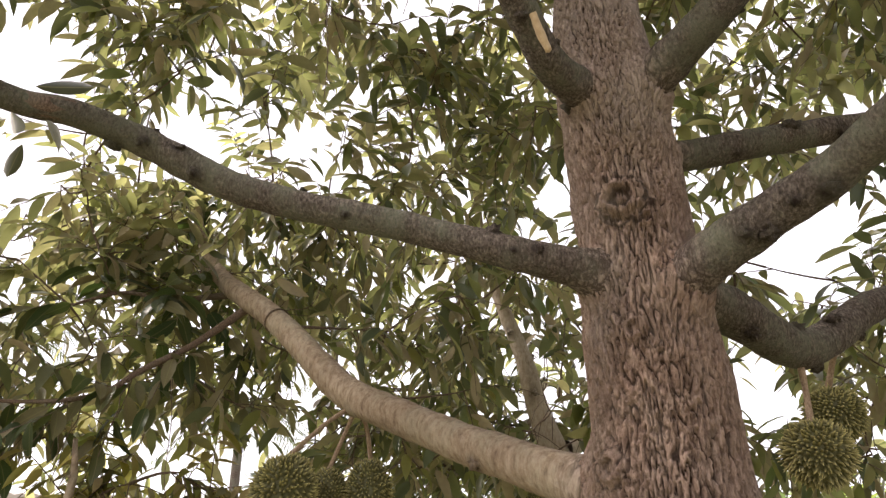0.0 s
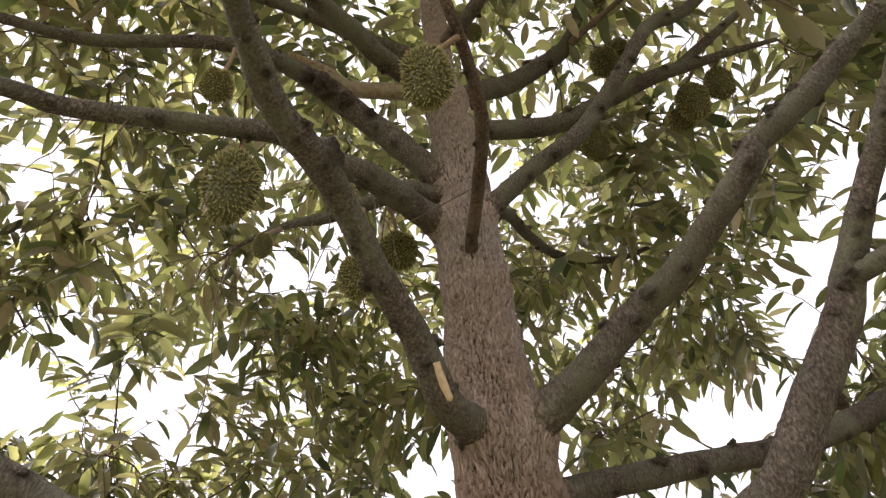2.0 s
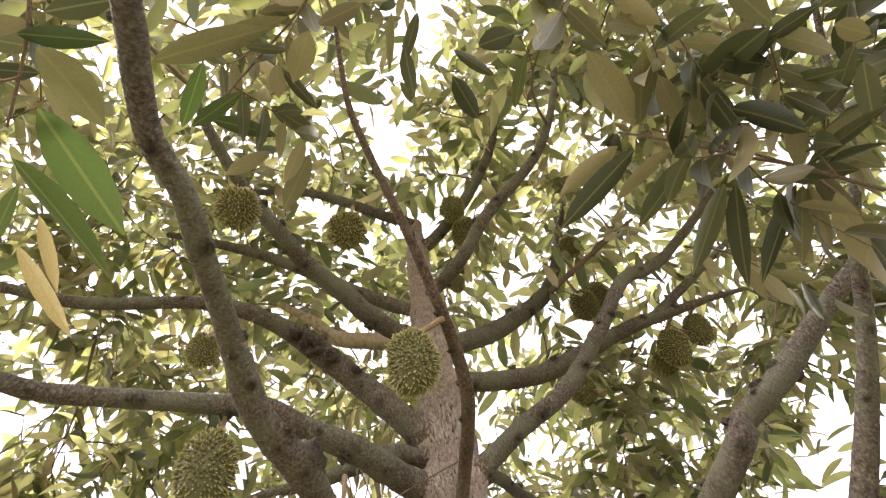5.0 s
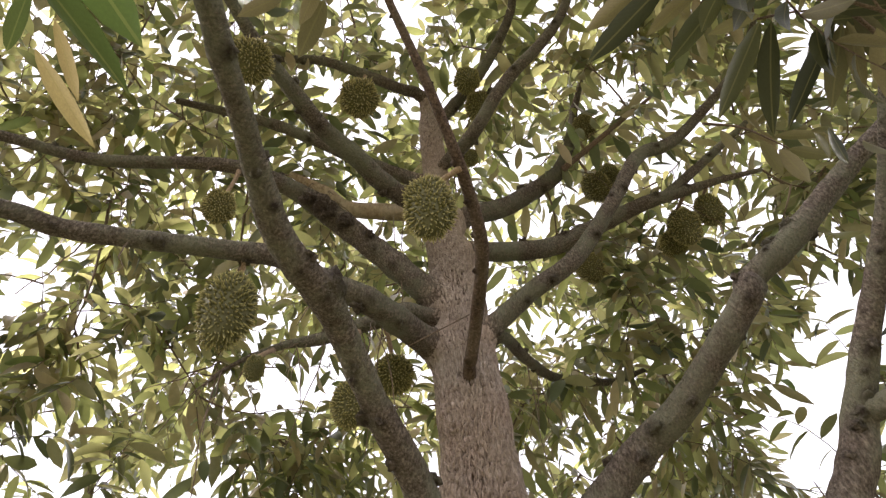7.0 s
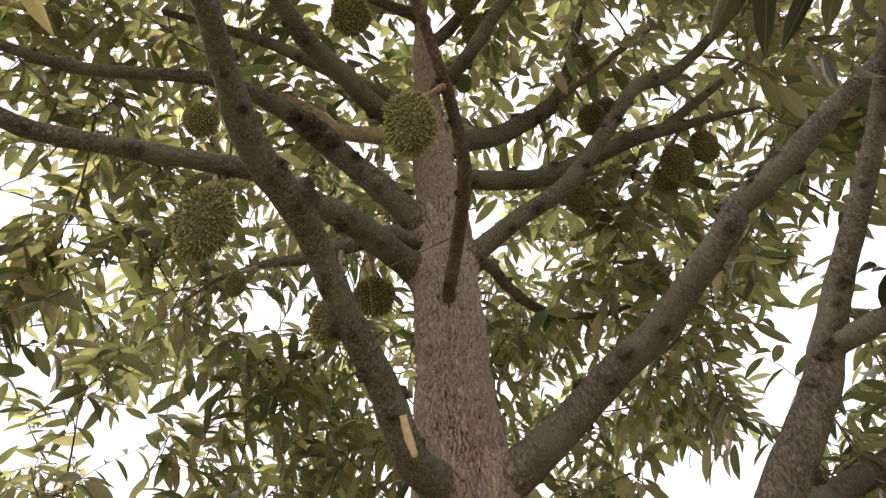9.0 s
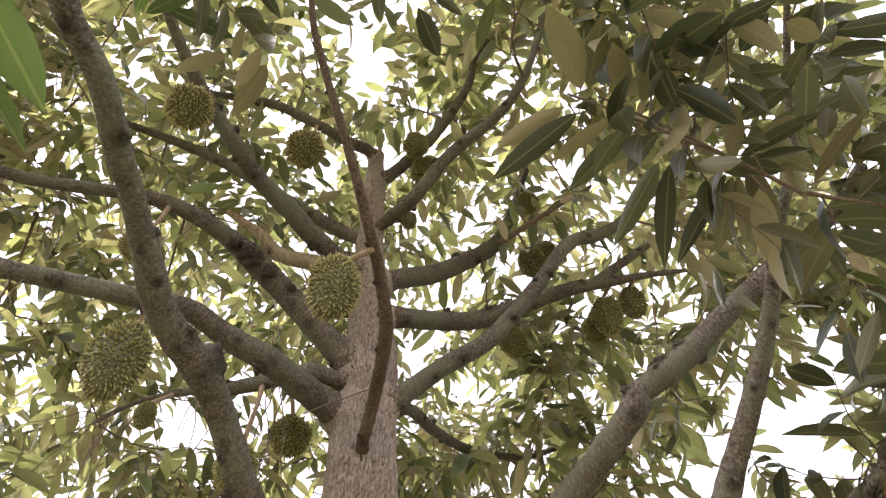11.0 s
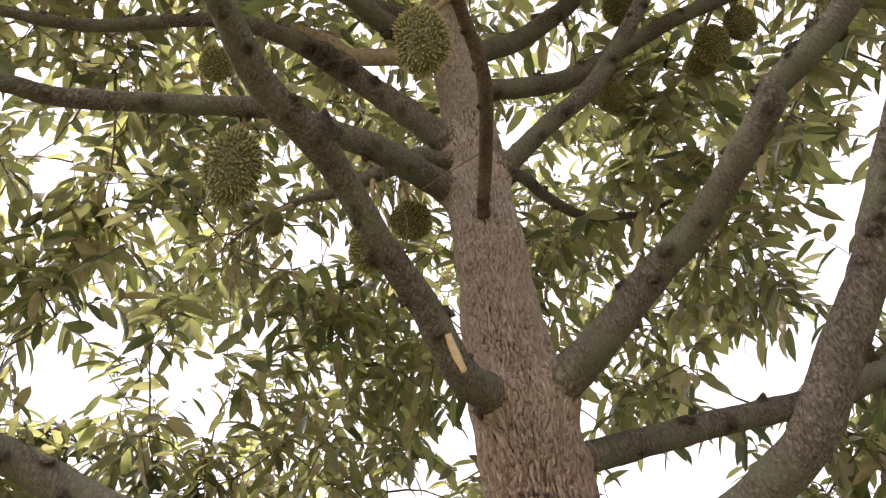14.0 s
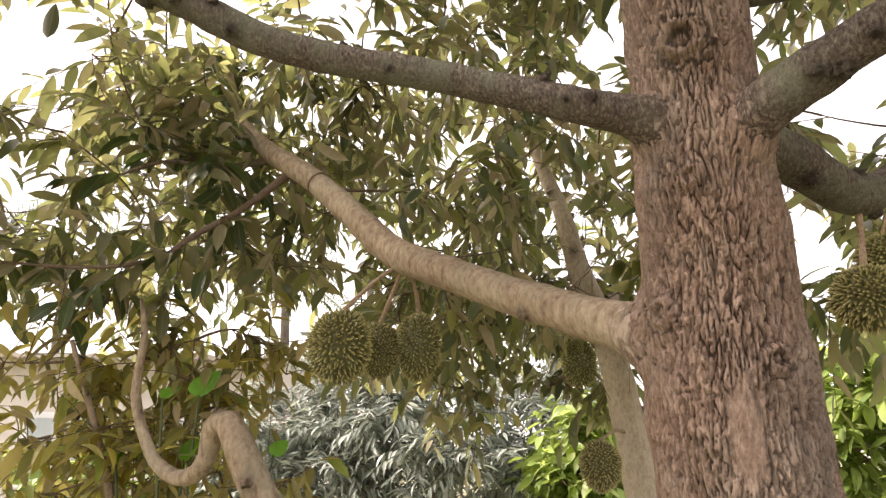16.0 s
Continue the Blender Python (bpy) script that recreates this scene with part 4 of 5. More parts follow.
THICK += [(0.688, 0.524, 0.502, 0.030), (0.712, 0.572, 0.408, 0.040), (0.723, 0.470, 0.507, 0.030), (0.678, 0.619, 0.396, 0.030), (-0.273, 0.944, 0.184, 0.030), (-0.208, 0.919, 0.336, 0.030), (-0.339, 0.428, 0.838, 0.040), (-0.228, 0.363, 0.903, 0.030)]
OPEN_SKY = [(-0.543, 0.634, 0.551, 0.071), (-0.379, 0.762, 0.525, 0.041), (-0.541, 0.720, 0.435, 0.035), (-0.244, 0.797, 0.552, 0.035), (0.501, 0.690, 0.523, 0.041), (0.390, 0.830, 0.400, 0.053), (0.414, 0.879, 0.237, 0.027), (-0.393, 0.742, 0.543, 0.033), (-0.224, 0.815, 0.534, 0.035), (0.137, 0.861, 0.489, 0.024), (0.511, 0.696, 0.504, 0.044), (0.420, 0.813, 0.404, 0.041), (0.616, 0.496, 0.612, 0.044), (0.228, 0.450, 0.863, 0.018), (-0.029, 0.147, 0.989, 0.038), (0.011, 0.195, 0.981, 0.024), (0.630, 0.440, 0.640, 0.041), (0.226, 0.510, 0.830, 0.021), (0.257, 0.331, 0.908, 0.018), (-0.372, 0.541, 0.754, 0.027), (-0.042, 0.691, 0.721, 0.021), (0.600, 0.522, 0.607, 0.024), (-0.416, 0.474, 0.776, 0.024)]
OPEN_SKY += [(0.634, 0.313, 0.707, 0.024), (0.667, 0.375, 0.644, 0.047), (0.213, 0.532, 0.820, 0.024), (0.014, 0.209, 0.978, 0.024), (0.255, 0.345, 0.903, 0.021), (0.702, 0.262, 0.662, 0.035), (0.593, 0.519, 0.616, 0.024), (0.687, 0.291, 0.666, 0.030), (-0.577, 0.695, 0.429, 0.065), (-0.609, 0.752, 0.254, 0.030), (-0.393, 0.910, 0.131, 0.030), (-0.331, 0.940, 0.080, 0.044), (-0.296, 0.947, 0.123, 0.035), (0.416, 0.821, 0.390, 0.030), (0.489, 0.796, 0.358, 0.035), (0.426, 0.881, 0.207, 0.030), (0.439, 0.898, 0.040, 0.030), (-0.346, 0.716, 0.607, 0.030), (-0.239, 0.795, 0.558, 0.033), (0.625, 0.547, 0.556, 0.041), (0.512, 0.691, 0.511, 0.035), (0.678, 0.380, 0.629, 0.035), (-0.314, 0.789, 0.529, 0.033)]
OPEN_SKY += [(-0.252, 0.967, -0.045, 0.050), (-0.152, 0.988, -0.016, 0.050), (-0.030, 0.999, -0.017, 0.050), (0.043, 0.999, 0.024, 0.035), (-0.342, 0.938, 0.052, 0.035)]

tree = thing("durian_tree", "tall fruiting durian tree with furrowed bark and drooping leaves", "tree")


KNOTS = [(Vector((0.376, 1.262, 2.407)), 0.03, 1.2), (Vector((0.376, 1.282, 2.137)), 0.016, 0.5), (Vector((0.326, 1.347, 1.899)), 0.02, 0.65), (Vector((0.489, 1.273, 1.811)), 0.018, 0.6), (Vector((0.306, 1.227, 3.051)), 0.012, 0.6), (Vector((0.423, 1.255, 2.362)), 0.014, 0.5)]
OPEN_SKY += [(0.532, 0.686, 0.497, 0.022), (0.560, 0.664, 0.495, 0.030), (0.592, 0.634, 0.498, 0.034), (0.619, 0.610, 0.494, 0.032), (0.642, 0.581, 0.500, 0.025), (0.646, 0.483, 0.591, 0.035), (0.626, 0.497, 0.601, 0.020), (0.481, 0.771, 0.418, 0.035), (0.433, 0.798, 0.419, 0.030)]


def trunk_mesh():
    nodes = [(0.56, 1.5, -0.1, 0.27), (0.55, 1.5, 0.25, 0.215), (0.535, 1.49, 0.8, 0.19)] + TRUNK
    line = spline(nodes, 0.0036)
    line = np.vstack([line[line[:, 2] < 1.3][::8], line[line[:, 2] >= 1.3]])
    sides = 420
    C, R = line[:, :3], line[:, 3]
    n = len(C)
    ang = np.linspace(0, 2 * math.pi, sides, endpoint=False)
    out = np.tile(np.stack([np.cos(ang), np.sin(ang), 0 * ang], 1), (n, 1))
    P = np.repeat(C, sides, 0) + out * np.repeat(R, sides)[:, None]
    fade = np.repeat(np.clip(R / 0.13, 0.25, 1.0), sides)
    warp = np.stack([field(P * (22, 22, 14)), field(P * (22, 22, 14) + 31), 0.6 * field(P * (18, 18, 12) + 57)], 1)
    size = 1.15 / np.sqrt(fade)[:, None]
    a = np.abs(field(P * (92, 92, 11) * size + warp * 0.5))
    b = np.abs(field(P * (165, 165, 24) * size + warp * 0.55 + 11))
    c = np.abs(field(P * (48, 48, 62) * size + warp * 0.6 + 23))
    smooth = np.exp(-(((P[:, 0] - 0.425) / 0.027) ** 2 + ((P[:, 2] - 1.69) / 0.085) ** 2) ** 2) * (P[:, 1] < 1.45)
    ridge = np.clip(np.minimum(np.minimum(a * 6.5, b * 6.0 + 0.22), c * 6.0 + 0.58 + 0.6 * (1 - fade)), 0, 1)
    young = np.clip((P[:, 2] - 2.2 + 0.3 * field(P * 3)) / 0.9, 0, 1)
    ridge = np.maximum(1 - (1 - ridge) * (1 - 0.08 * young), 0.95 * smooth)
    low = np.array((0.545, 1.35, 1.62))
    dark_patch = np.exp(-((P[:, 0] - low[0] + 0.05 * field(P * 9)) / 0.035) ** 2 - ((P[:, 2] - low[2]) / 0.14) ** 2) * np.clip(0.75 + 0.8 * field(P * (40, 40, 12)), 0, 1)
    plate = field(P * (60, 60, 16) + 71)
    h = field(P * 4.5) * 0.010 + field(P * 11) * 0.005 + fade * (1 - 0.8 * smooth) * ((ridge - 0.85) * 0.0118 + plate * 0.0022)
    for k, r, s in KNOTS:
        e = np.linalg.norm(P - np.array(k), axis=1) / r
        near = e < 4
        e = e[near] * (1 + 0.25 * field(P[near] * 60))
        h[near] += s * 1.5 * (0.011 * np.exp(-((e - 1.0) / 0.32) ** 2) - 0.006 * np.exp(-((e - 0.6) / 0.3) ** 2) + 0.006 * np.exp(-(e / 2.0) ** 2))
        # the knot's pit and outer crease get the same painted dark
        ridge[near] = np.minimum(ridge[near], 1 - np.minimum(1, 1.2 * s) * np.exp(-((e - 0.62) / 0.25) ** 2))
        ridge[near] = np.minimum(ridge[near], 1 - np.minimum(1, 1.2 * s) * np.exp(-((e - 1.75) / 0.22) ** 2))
    V = P + out * h[:, None]
    push = np.zeros(len(V))
    for limb_nodes in ROOTED:                     # the wood swells into each limb
        a, b = np.array(rooted(limb_nodes)[1][:3]), np.array(limb_nodes[1][:3])
        r = limb_nodes[1][3]
        w = V - a
        u = np.clip(w @ (b - a) / ((b - a) @ (b - a)), -1.2, 1.8)
        gap = np.linalg.norm(w - u[:, None] * (b - a), axis=1) - r
        push = np.maximum(push, 0.5 * r * np.clip(1 - gap / (0.9 * r + 0.01), 0, 1) ** 2)
    V += out * push[:, None]
    i, j = np.meshgrid(np.arange(n - 1), np.arange(sides), indexing="ij")
    k = (j + 1) % sides
    faces = np.stack([i * sides + j, i * sides + k, (i + 1) * sides + k, (i + 1) * sides + j], -1).reshape(-1, 4)
    me = mesh_of("trunk", V.tolist(), faces.tolist())
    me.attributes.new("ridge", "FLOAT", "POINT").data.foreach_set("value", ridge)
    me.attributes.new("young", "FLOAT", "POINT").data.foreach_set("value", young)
    me.attributes.new("dark_patch", "FLOAT", "POINT").data.foreach_set("value", dark_patch)
    return me


ROOTED = [LIMB_A, LIMB_B, LIMB_C, LIMB_D, LIMB_E, LIMB_F, LIMB_G, LIMB_I, LIMB_J, LIMB_K, LIMB_N, LIMB_O, LIMB_M]
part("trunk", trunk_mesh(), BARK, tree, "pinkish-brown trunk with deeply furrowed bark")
KNOBBED = {id(LIMB_A): "A", id(LIMB_B): "B", id(LIMB_C): "C", id(LIMB_J): "J", id(LIMB_K): "K", id(LIMB_S): "S", id(LIMB_F): "F"}
for nodes, mat, words in (
        (LIMB_A, LIMB, ""), (LIMB_B, LIMB, ""), (LIMB_C, LIMB, ""), (LIMB_C_SIDE, LIMB, ""), (LIMB_D, LIMB, ""), (LIMB_E, LIMB, ""),
        (LIMB_F, LIMB, ""), (LIMB_G, PALE, "pale smooth limb"), (LIMB_G_TWIG, TWIG, ""), (LIMB_G_TWIG_B, TWIG, ""), (LIMB_S, SHOOT, "dark upright shoot"),
        (LIMB_I, LIMB, ""), (LIMB_I_LOW, LIMB, ""), (LIMB_J, LIMB, ""), (LIMB_K, LIMB, "knobbly limb"), (LIMB_K_LOW, LIMB, ""), (LIMB_L_PALE, PALE, "pale limb"),
        (LIMB_M, LIMB, ""), (LIMB_L, LIMB, ""), (LIMB_N, LIMB, ""), (LIMB_N_TWIG, TWIG, ""), (LIMB_O, LIMB, ""), (LIMB_O_UP, LIMB, ""),
        (LIMB_P, LIMB, ""), (LIMB_Q, LIMB, ""), (LIMB_R, LIMB, "")):
    if nodes is LIMB_S:                            # the shoot stands on the trunk's face
        x, y, r = trunk_axis(nodes[0][2])
        nodes = [(nodes[0][0] * 0.4 + x * 0.6, nodes[0][1] * 0.4 + y * 0.6, nodes[0][2] - 0.01, 0.02)] + nodes
    x, y, r = trunk_axis(nodes[0][2])
    inside = mat != SHOOT and math.hypot(nodes[0][0] - x, nodes[0][1] - y) < r + 0.06
    limb("limb", rooted(nodes) if inside else nodes, mat, tree, words, scars=0.35 if mat == PALE else 1.0, collar=0.03 if inside else 0.05, foot=inside, knobs=KNOBS.get(KNOBBED.get(id(nodes)), ()))

# crown: leafy branchlets round and behind the limbs, with the openings that show the sky
EYE_MID = np.array((0.02, 0.06, 1.87))
SKY_WAYS = np.array([Vector(g[:3]).normalized() for g in OPEN_SKY])
SKY_COS = np.cos(np.array([g[3] for g in OPEN_SKY]))


def open_sky(p):
    d = p - EYE_MID
    d = d / np.linalg.norm(d)
    return (SKY_WAYS @ d > SKY_COS).any()


def crown_anchors(count, seed):
    """Ends of branchlets: an uneven shell of foliage behind the limbs."""
    rng = np.random.default_rng(seed)
    out = []
    while len(out) < count:
        az, el = rng.uniform(-135, 155), math.degrees(math.asin(rng.uniform(0.08, 0.999)))
        if not -72 < az < 88 and el < 58:
            continue
        d = np.array((math.sin(radians(az)) * math.cos(radians(el)), math.cos(radians(az)) * math.cos(radians(el)), math.sin(radians(el))))
        near = np.interp(el, (0, 25, 45, 70, 90), (2.9, 2.8, 2.9, 3.0, 3.1))
        if az < -22 and el < 40:
            near = 2.9
        if az > 42 and el < 38:
            near = 2.75
        p = EYE_MID + d * (near + 1.9 * rng.random() ** 1.3)
        if open_sky(p) or p[2] < 1.75:
            continue
        out.append(p)
    return out


def thick_places(seed):
    """More branchlets where the crown is thickest."""
    rng = np.random.default_rng(seed)
    out = []
    for x, y, z, spread in THICK:
        for k in range(int(450 * spread * spread) + 2):
            d = np.array((x, y, z)) + rng.normal(0, spread * 0.6, 3)
            p = EYE_MID + d / np.linalg.norm(d) * rng.uniform(2.9, 4.4)
            if not open_sky(p):
                out.append(p)
    return out


def shading_foliage(count, seed):
    """Unseen foliage added over and behind the standpoint, to shade the near leaves."""
    rng = np.random.default_rng(seed)
    out = []
    while len(out) < count:
        az, el = rng.uniform(88, 288), math.degrees(math.asin(rng.uniform(0.62, 1.0)))
        d = np.array((math.sin(radians(az)) * math.cos(radians(el)), math.cos(radians(az)) * math.cos(radians(el)), math.sin(radians(el))))
        out.append(EYE_MID + d * rng.uniform(2.0, 3.6))
    return out


def grow_crown(anchors, foliage, sprays, per, size):
    pts = np.array([q[:3] for q in SKELETON])
    anchors = sorted(anchors, key=lambda p: np.min(np.linalg.norm(pts - p, axis=1)))
    rng = foliage.rng
    for p in anchors:
        i = int(np.argmin(np.linalg.norm(pts - p, axis=1)))
        gap = float(np.linalg.norm(p - pts[i]))
        if gap > 0.35 and open_sky((p + pts[i]) / 2):
            continue
        line = foliage.twig(pts[i], p, min(0.009, 0.003 + gap * 0.008), 0.0025, -0.05, 5)
        pts = np.vstack([pts, line[2:, :3]])
        out = p - pts[i]
        for k in range(sprays):
            u = rng.uniform(0.6, 1.0)
            q = np.array([np.interp(u, (0, 0.25, 0.5, 0.75, 1), line[:, c]) for c in range(3)])
            way = out / np.linalg.norm(out) * 0.4 + rng.normal(0, 0.7, 3) + np.array((0, 0, -0.15))
            way /= np.linalg.norm(way)
            length = rng.uniform(0.2, 0.42)
            if not open_sky(q + way * length):
                foliage.spray(q, way, length, per, size, 0.5)


crown = Foliage(5)
grow_crown(crown_anchors(1081, 11) + thick_places(13) + shading_foliage(30, 12), crown, 4, 8, 0.158)
FRUITS = [FRUIT_A, FRUIT_B, FRUIT_C, FRUIT_D, FRUIT_D2, FRUIT_E, FRUIT_G, FRUIT_I, FRUIT_I2, FRUIT_H, FRUIT_H2, FRUIT_J, FRUIT_K1, FRUIT_K, FRUIT_R0, FRUIT_R1, FRUIT_FL1, FRUIT_FL2, FRUIT_FL3, FRUIT_FL4]
stem = spline(LIMB_H, 0.04)
stem = stem[:int(len(stem) * 0.65), :3] - EYE_MID       # no branchlets hang before the slender stem behind
stem /= np.linalg.norm(stem, axis=1)[:, None]
ways = np.array([np.array(q[:3]) - EYE_MID for q in FRUITS])
far = np.linalg.norm(ways, axis=1)
ways /= far[:, None]
reach = np.cos(np.array([q[3] for q in FRUITS]) * 1.15 / far)


def before_fruit(f):
    """True where a leaf would hang right before a fruit: ripe fruits shed them."""
    p = f[0] + f[1][:, 1] * 0.5 - EYE_MID
    d = np.linalg.norm(p)
    return ((ways @ (p / d) > reach) & (far > d)).any()


crown.frames = [f for f in crown.frames if not before_fruit(f)]
crown.frames = [f for f in crown.frames if (stem @ ((f[0] + f[1][:, 1] * 0.5 - EYE_MID) / np.linalg.norm(f[0] + f[1][:, 1] * 0.5 - EYE_MID))).max() < math.cos(0.034)]
crown.build("crown", LEAF, tree, "twiggery", TWIG, narrow=0.86)

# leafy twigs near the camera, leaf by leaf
NEAR_SETS = [[leaf_mesh(k, m) for k in range(4)] for m in (NEAR_SHADED, PALE_LEAF, DRY, GREEN_NEAR)]


def leafy_twig(nodes, groups, parent, mat=TWIG):
    line = spline(nodes, 0.02)
    ob = part("leafy_twig", mesh_of("leafy_twig", *sweep(line, 7, 0.1, 60)), mat, parent)
    k = 0
    for rows in groups:
        for x0, y0, z0, x1, y1, z1, w, kind in rows:
            a, b = Vector((x0, y0, z0)), Vector((x1, y1, z1))
            i = int(np.argmin(np.linalg.norm(line[:, :3] - np.array(a), axis=1)))
            up = (a - Vector(EYE_MID)).normalized() + Vector((0.35 * math.sin(k * 1.7), 0.35 * math.cos(k * 2.3), 0.3))
            size = (b - a).length
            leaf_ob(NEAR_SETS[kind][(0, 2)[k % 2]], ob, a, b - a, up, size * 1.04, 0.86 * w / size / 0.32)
            k += 1
    return ob


leafy_twig(TWIG_LEFT, [LEAVES_LEFT], tree)
leafy_twig(TWIG_MID, [LEAVES_MID], tree)
leafy_twig(TWIG_RIGHT, [LEAVES_RIGHT, LEAVES_RIGHT_B, LEAVES_TOP], tree)
leafy_twig(TWIG_FAR_RIGHT, [LEAVES_FAR_RIGHT, LEAVES_FAR_RIGHT_B], tree)
leafy_twig(TWIG_RIGHT_C, [], tree)
leafy_twig(TWIG_PALE, [LEAVES_PALE], tree)
leafy_twig(TWIG_ACROSS, [], tree)
part("broken_stub", mesh_of("broken_stub", *sweep(spline(TWIG_STUB, 0.008), 10, 0.15, 60)), WOOD, tree, "pale barkless broken stub")


def leafy_end(nodes, seed, count, size, parent, start=0.4, hang=0.6, pale=2, main=0):
    """Separate leaves on sprays along the outer part of a limb."""
    line = spline(nodes, 0.03)
    f = Foliage(seed)
    for k in range(count):
        q = line[int((start + (1 - start) * (k + 0.5) / count) * (len(line) - 1)), :3]
        way = f.rng.normal(0, 0.7, 3) + (line[-1, :3] - line[0, :3]) * 0.4
        f.spray(q, way, f.rng.uniform(0.15, 0.3), 7, size, hang)
    twigs = [part("leafy_twig", mesh_of("leafy_twig", *shape), TWIG, parent) for shape in f.twigs]
    for k, (p, m) in enumerate(f.frames):
        y, z = Vector(m[:, 1]), Vector(m[:, 2])
        ob = twigs[k // 7]
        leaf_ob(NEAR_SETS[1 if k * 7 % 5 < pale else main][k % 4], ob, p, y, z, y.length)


leafy_end(TWIG_LEFT, 20, 2, 0.13, tree, 0.0)
leafy_end(TWIG_MID, 19, 3, 0.13, tree, 0.0)
leafy_end(TWIG_RIGHT, 26, 3, 0.14, tree, 0.1)
leafy_end(TWIG_FAR_RIGHT, 27, 4, 0.15, tree, 0.2, 0.6, 0)
leafy_end(TWIG_RIGHT_C, 28, 3, 0.13, tree, 0.3, 0.6, 0)
leafy_end(TWIG_OVER, 29, 3, 0.14, tree, 0.0, 0.35)
leafy_end(LIMB_C_SIDE, 21, 9, 0.15, tree, 0.45, 0.6, 0)
leafy_end(LIMB_C, 22, 3, 0.14, tree, 0.85, 0.6, 0)
leafy_end(LIMB_B, 23, 4, 0.14, tree, 0.88, 0.6, 0)
leafy_twig([LIMB_F[9], LIMB_F[10]], [LEAVES_LOW_LEFT], tree)
leafy_end(LIMB_G_TWIG, 25, 10, 0.17, tree, 0.25, 0.5, 2, 3)
leafy_end(LIMB_G_TWIG_B, 30, 9, 0.17, tree, 0.2, 0.4, 1, 3)
leafy_end(LIMB_G, 31, 5, 0.17, tree, 0.85, 0.3, 1, 3)


# thin dry twigs that hang from the lower limbs
def hanging_twigs(nodes, count, seed, longest):
    rng = np.random.default_rng(seed)
    line = spline(nodes, 0.02)
    for k in range(count):
        q = line[int(rng.uniform(0.25, 0.98) * (len(line) - 1)), :3]
        step = rng.normal(0, 0.35, 3) + np.array((0, 0, -1.0))
        step *= longest * rng.uniform(0.3, 1.0) / 6
        pts = [(*q, 0.0024)]
        for i in range(6):
            q = q + step + rng.normal(0, 0.006, 3)
            step = step + np.array((0, 0, -0.004))
            pts.append((*q, 0.0022 - 0.0002 * i))
        part("dry_twig", mesh_of("dry_twig", *sweep(spline(pts, 0.03), 5)), TWIG, tree)


for nodes, count, seed, longest in ((LIMB_K_LOW, 16, 1, 0.32), (LIMB_K, 8, 2, 0.3), (LIMB_J, 6, 3, 0.2), (LIMB_O, 8, 4, 0.25), (LIMB_I_LOW, 8, 5, 0.3), (LIMB_G_TWIG, 10, 6, 0.3), (LIMB_L_PALE, 8, 7, 0.35)):
    hanging_twigs(nodes, count, seed, longest)


# ---- durians ----
def husk_material():
    m, t, b = material("durian_husk")
    rnd = t.nodes.new("ShaderNodeObjectInfo").outputs["Random"]
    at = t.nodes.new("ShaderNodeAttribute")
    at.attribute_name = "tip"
    # shade between the thorns is painted in: dark skin and thorn feet, bright tips
    shaded_body = blend(t, rnd, (0.075, 0.075, 0.024), (0.098, 0.09, 0.034))
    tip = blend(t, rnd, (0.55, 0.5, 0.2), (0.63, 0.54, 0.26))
    col = blend(t, ramp(t, [(0.2, (0, 0, 0)), (0.65, (0.38, 0.38, 0.38)), (1.0, (1, 1, 1))], at.outputs["Fac"]), shaded_body, tip)
    mott = noise_tex(t, coords(t, (1, 1, 1)), 30, 4)
    col = blend(t, 0.4, col, ramp(t, [(0.3, (0.3, 0.28, 0.2)), (0.7, (0.7, 0.7, 0.55))], mott), "OVERLAY")
    t.links.new(col, b.inputs["Base Color"])
    b.inputs["Roughness"].default_value = 0.6
    return m


HUSK = husk_material()


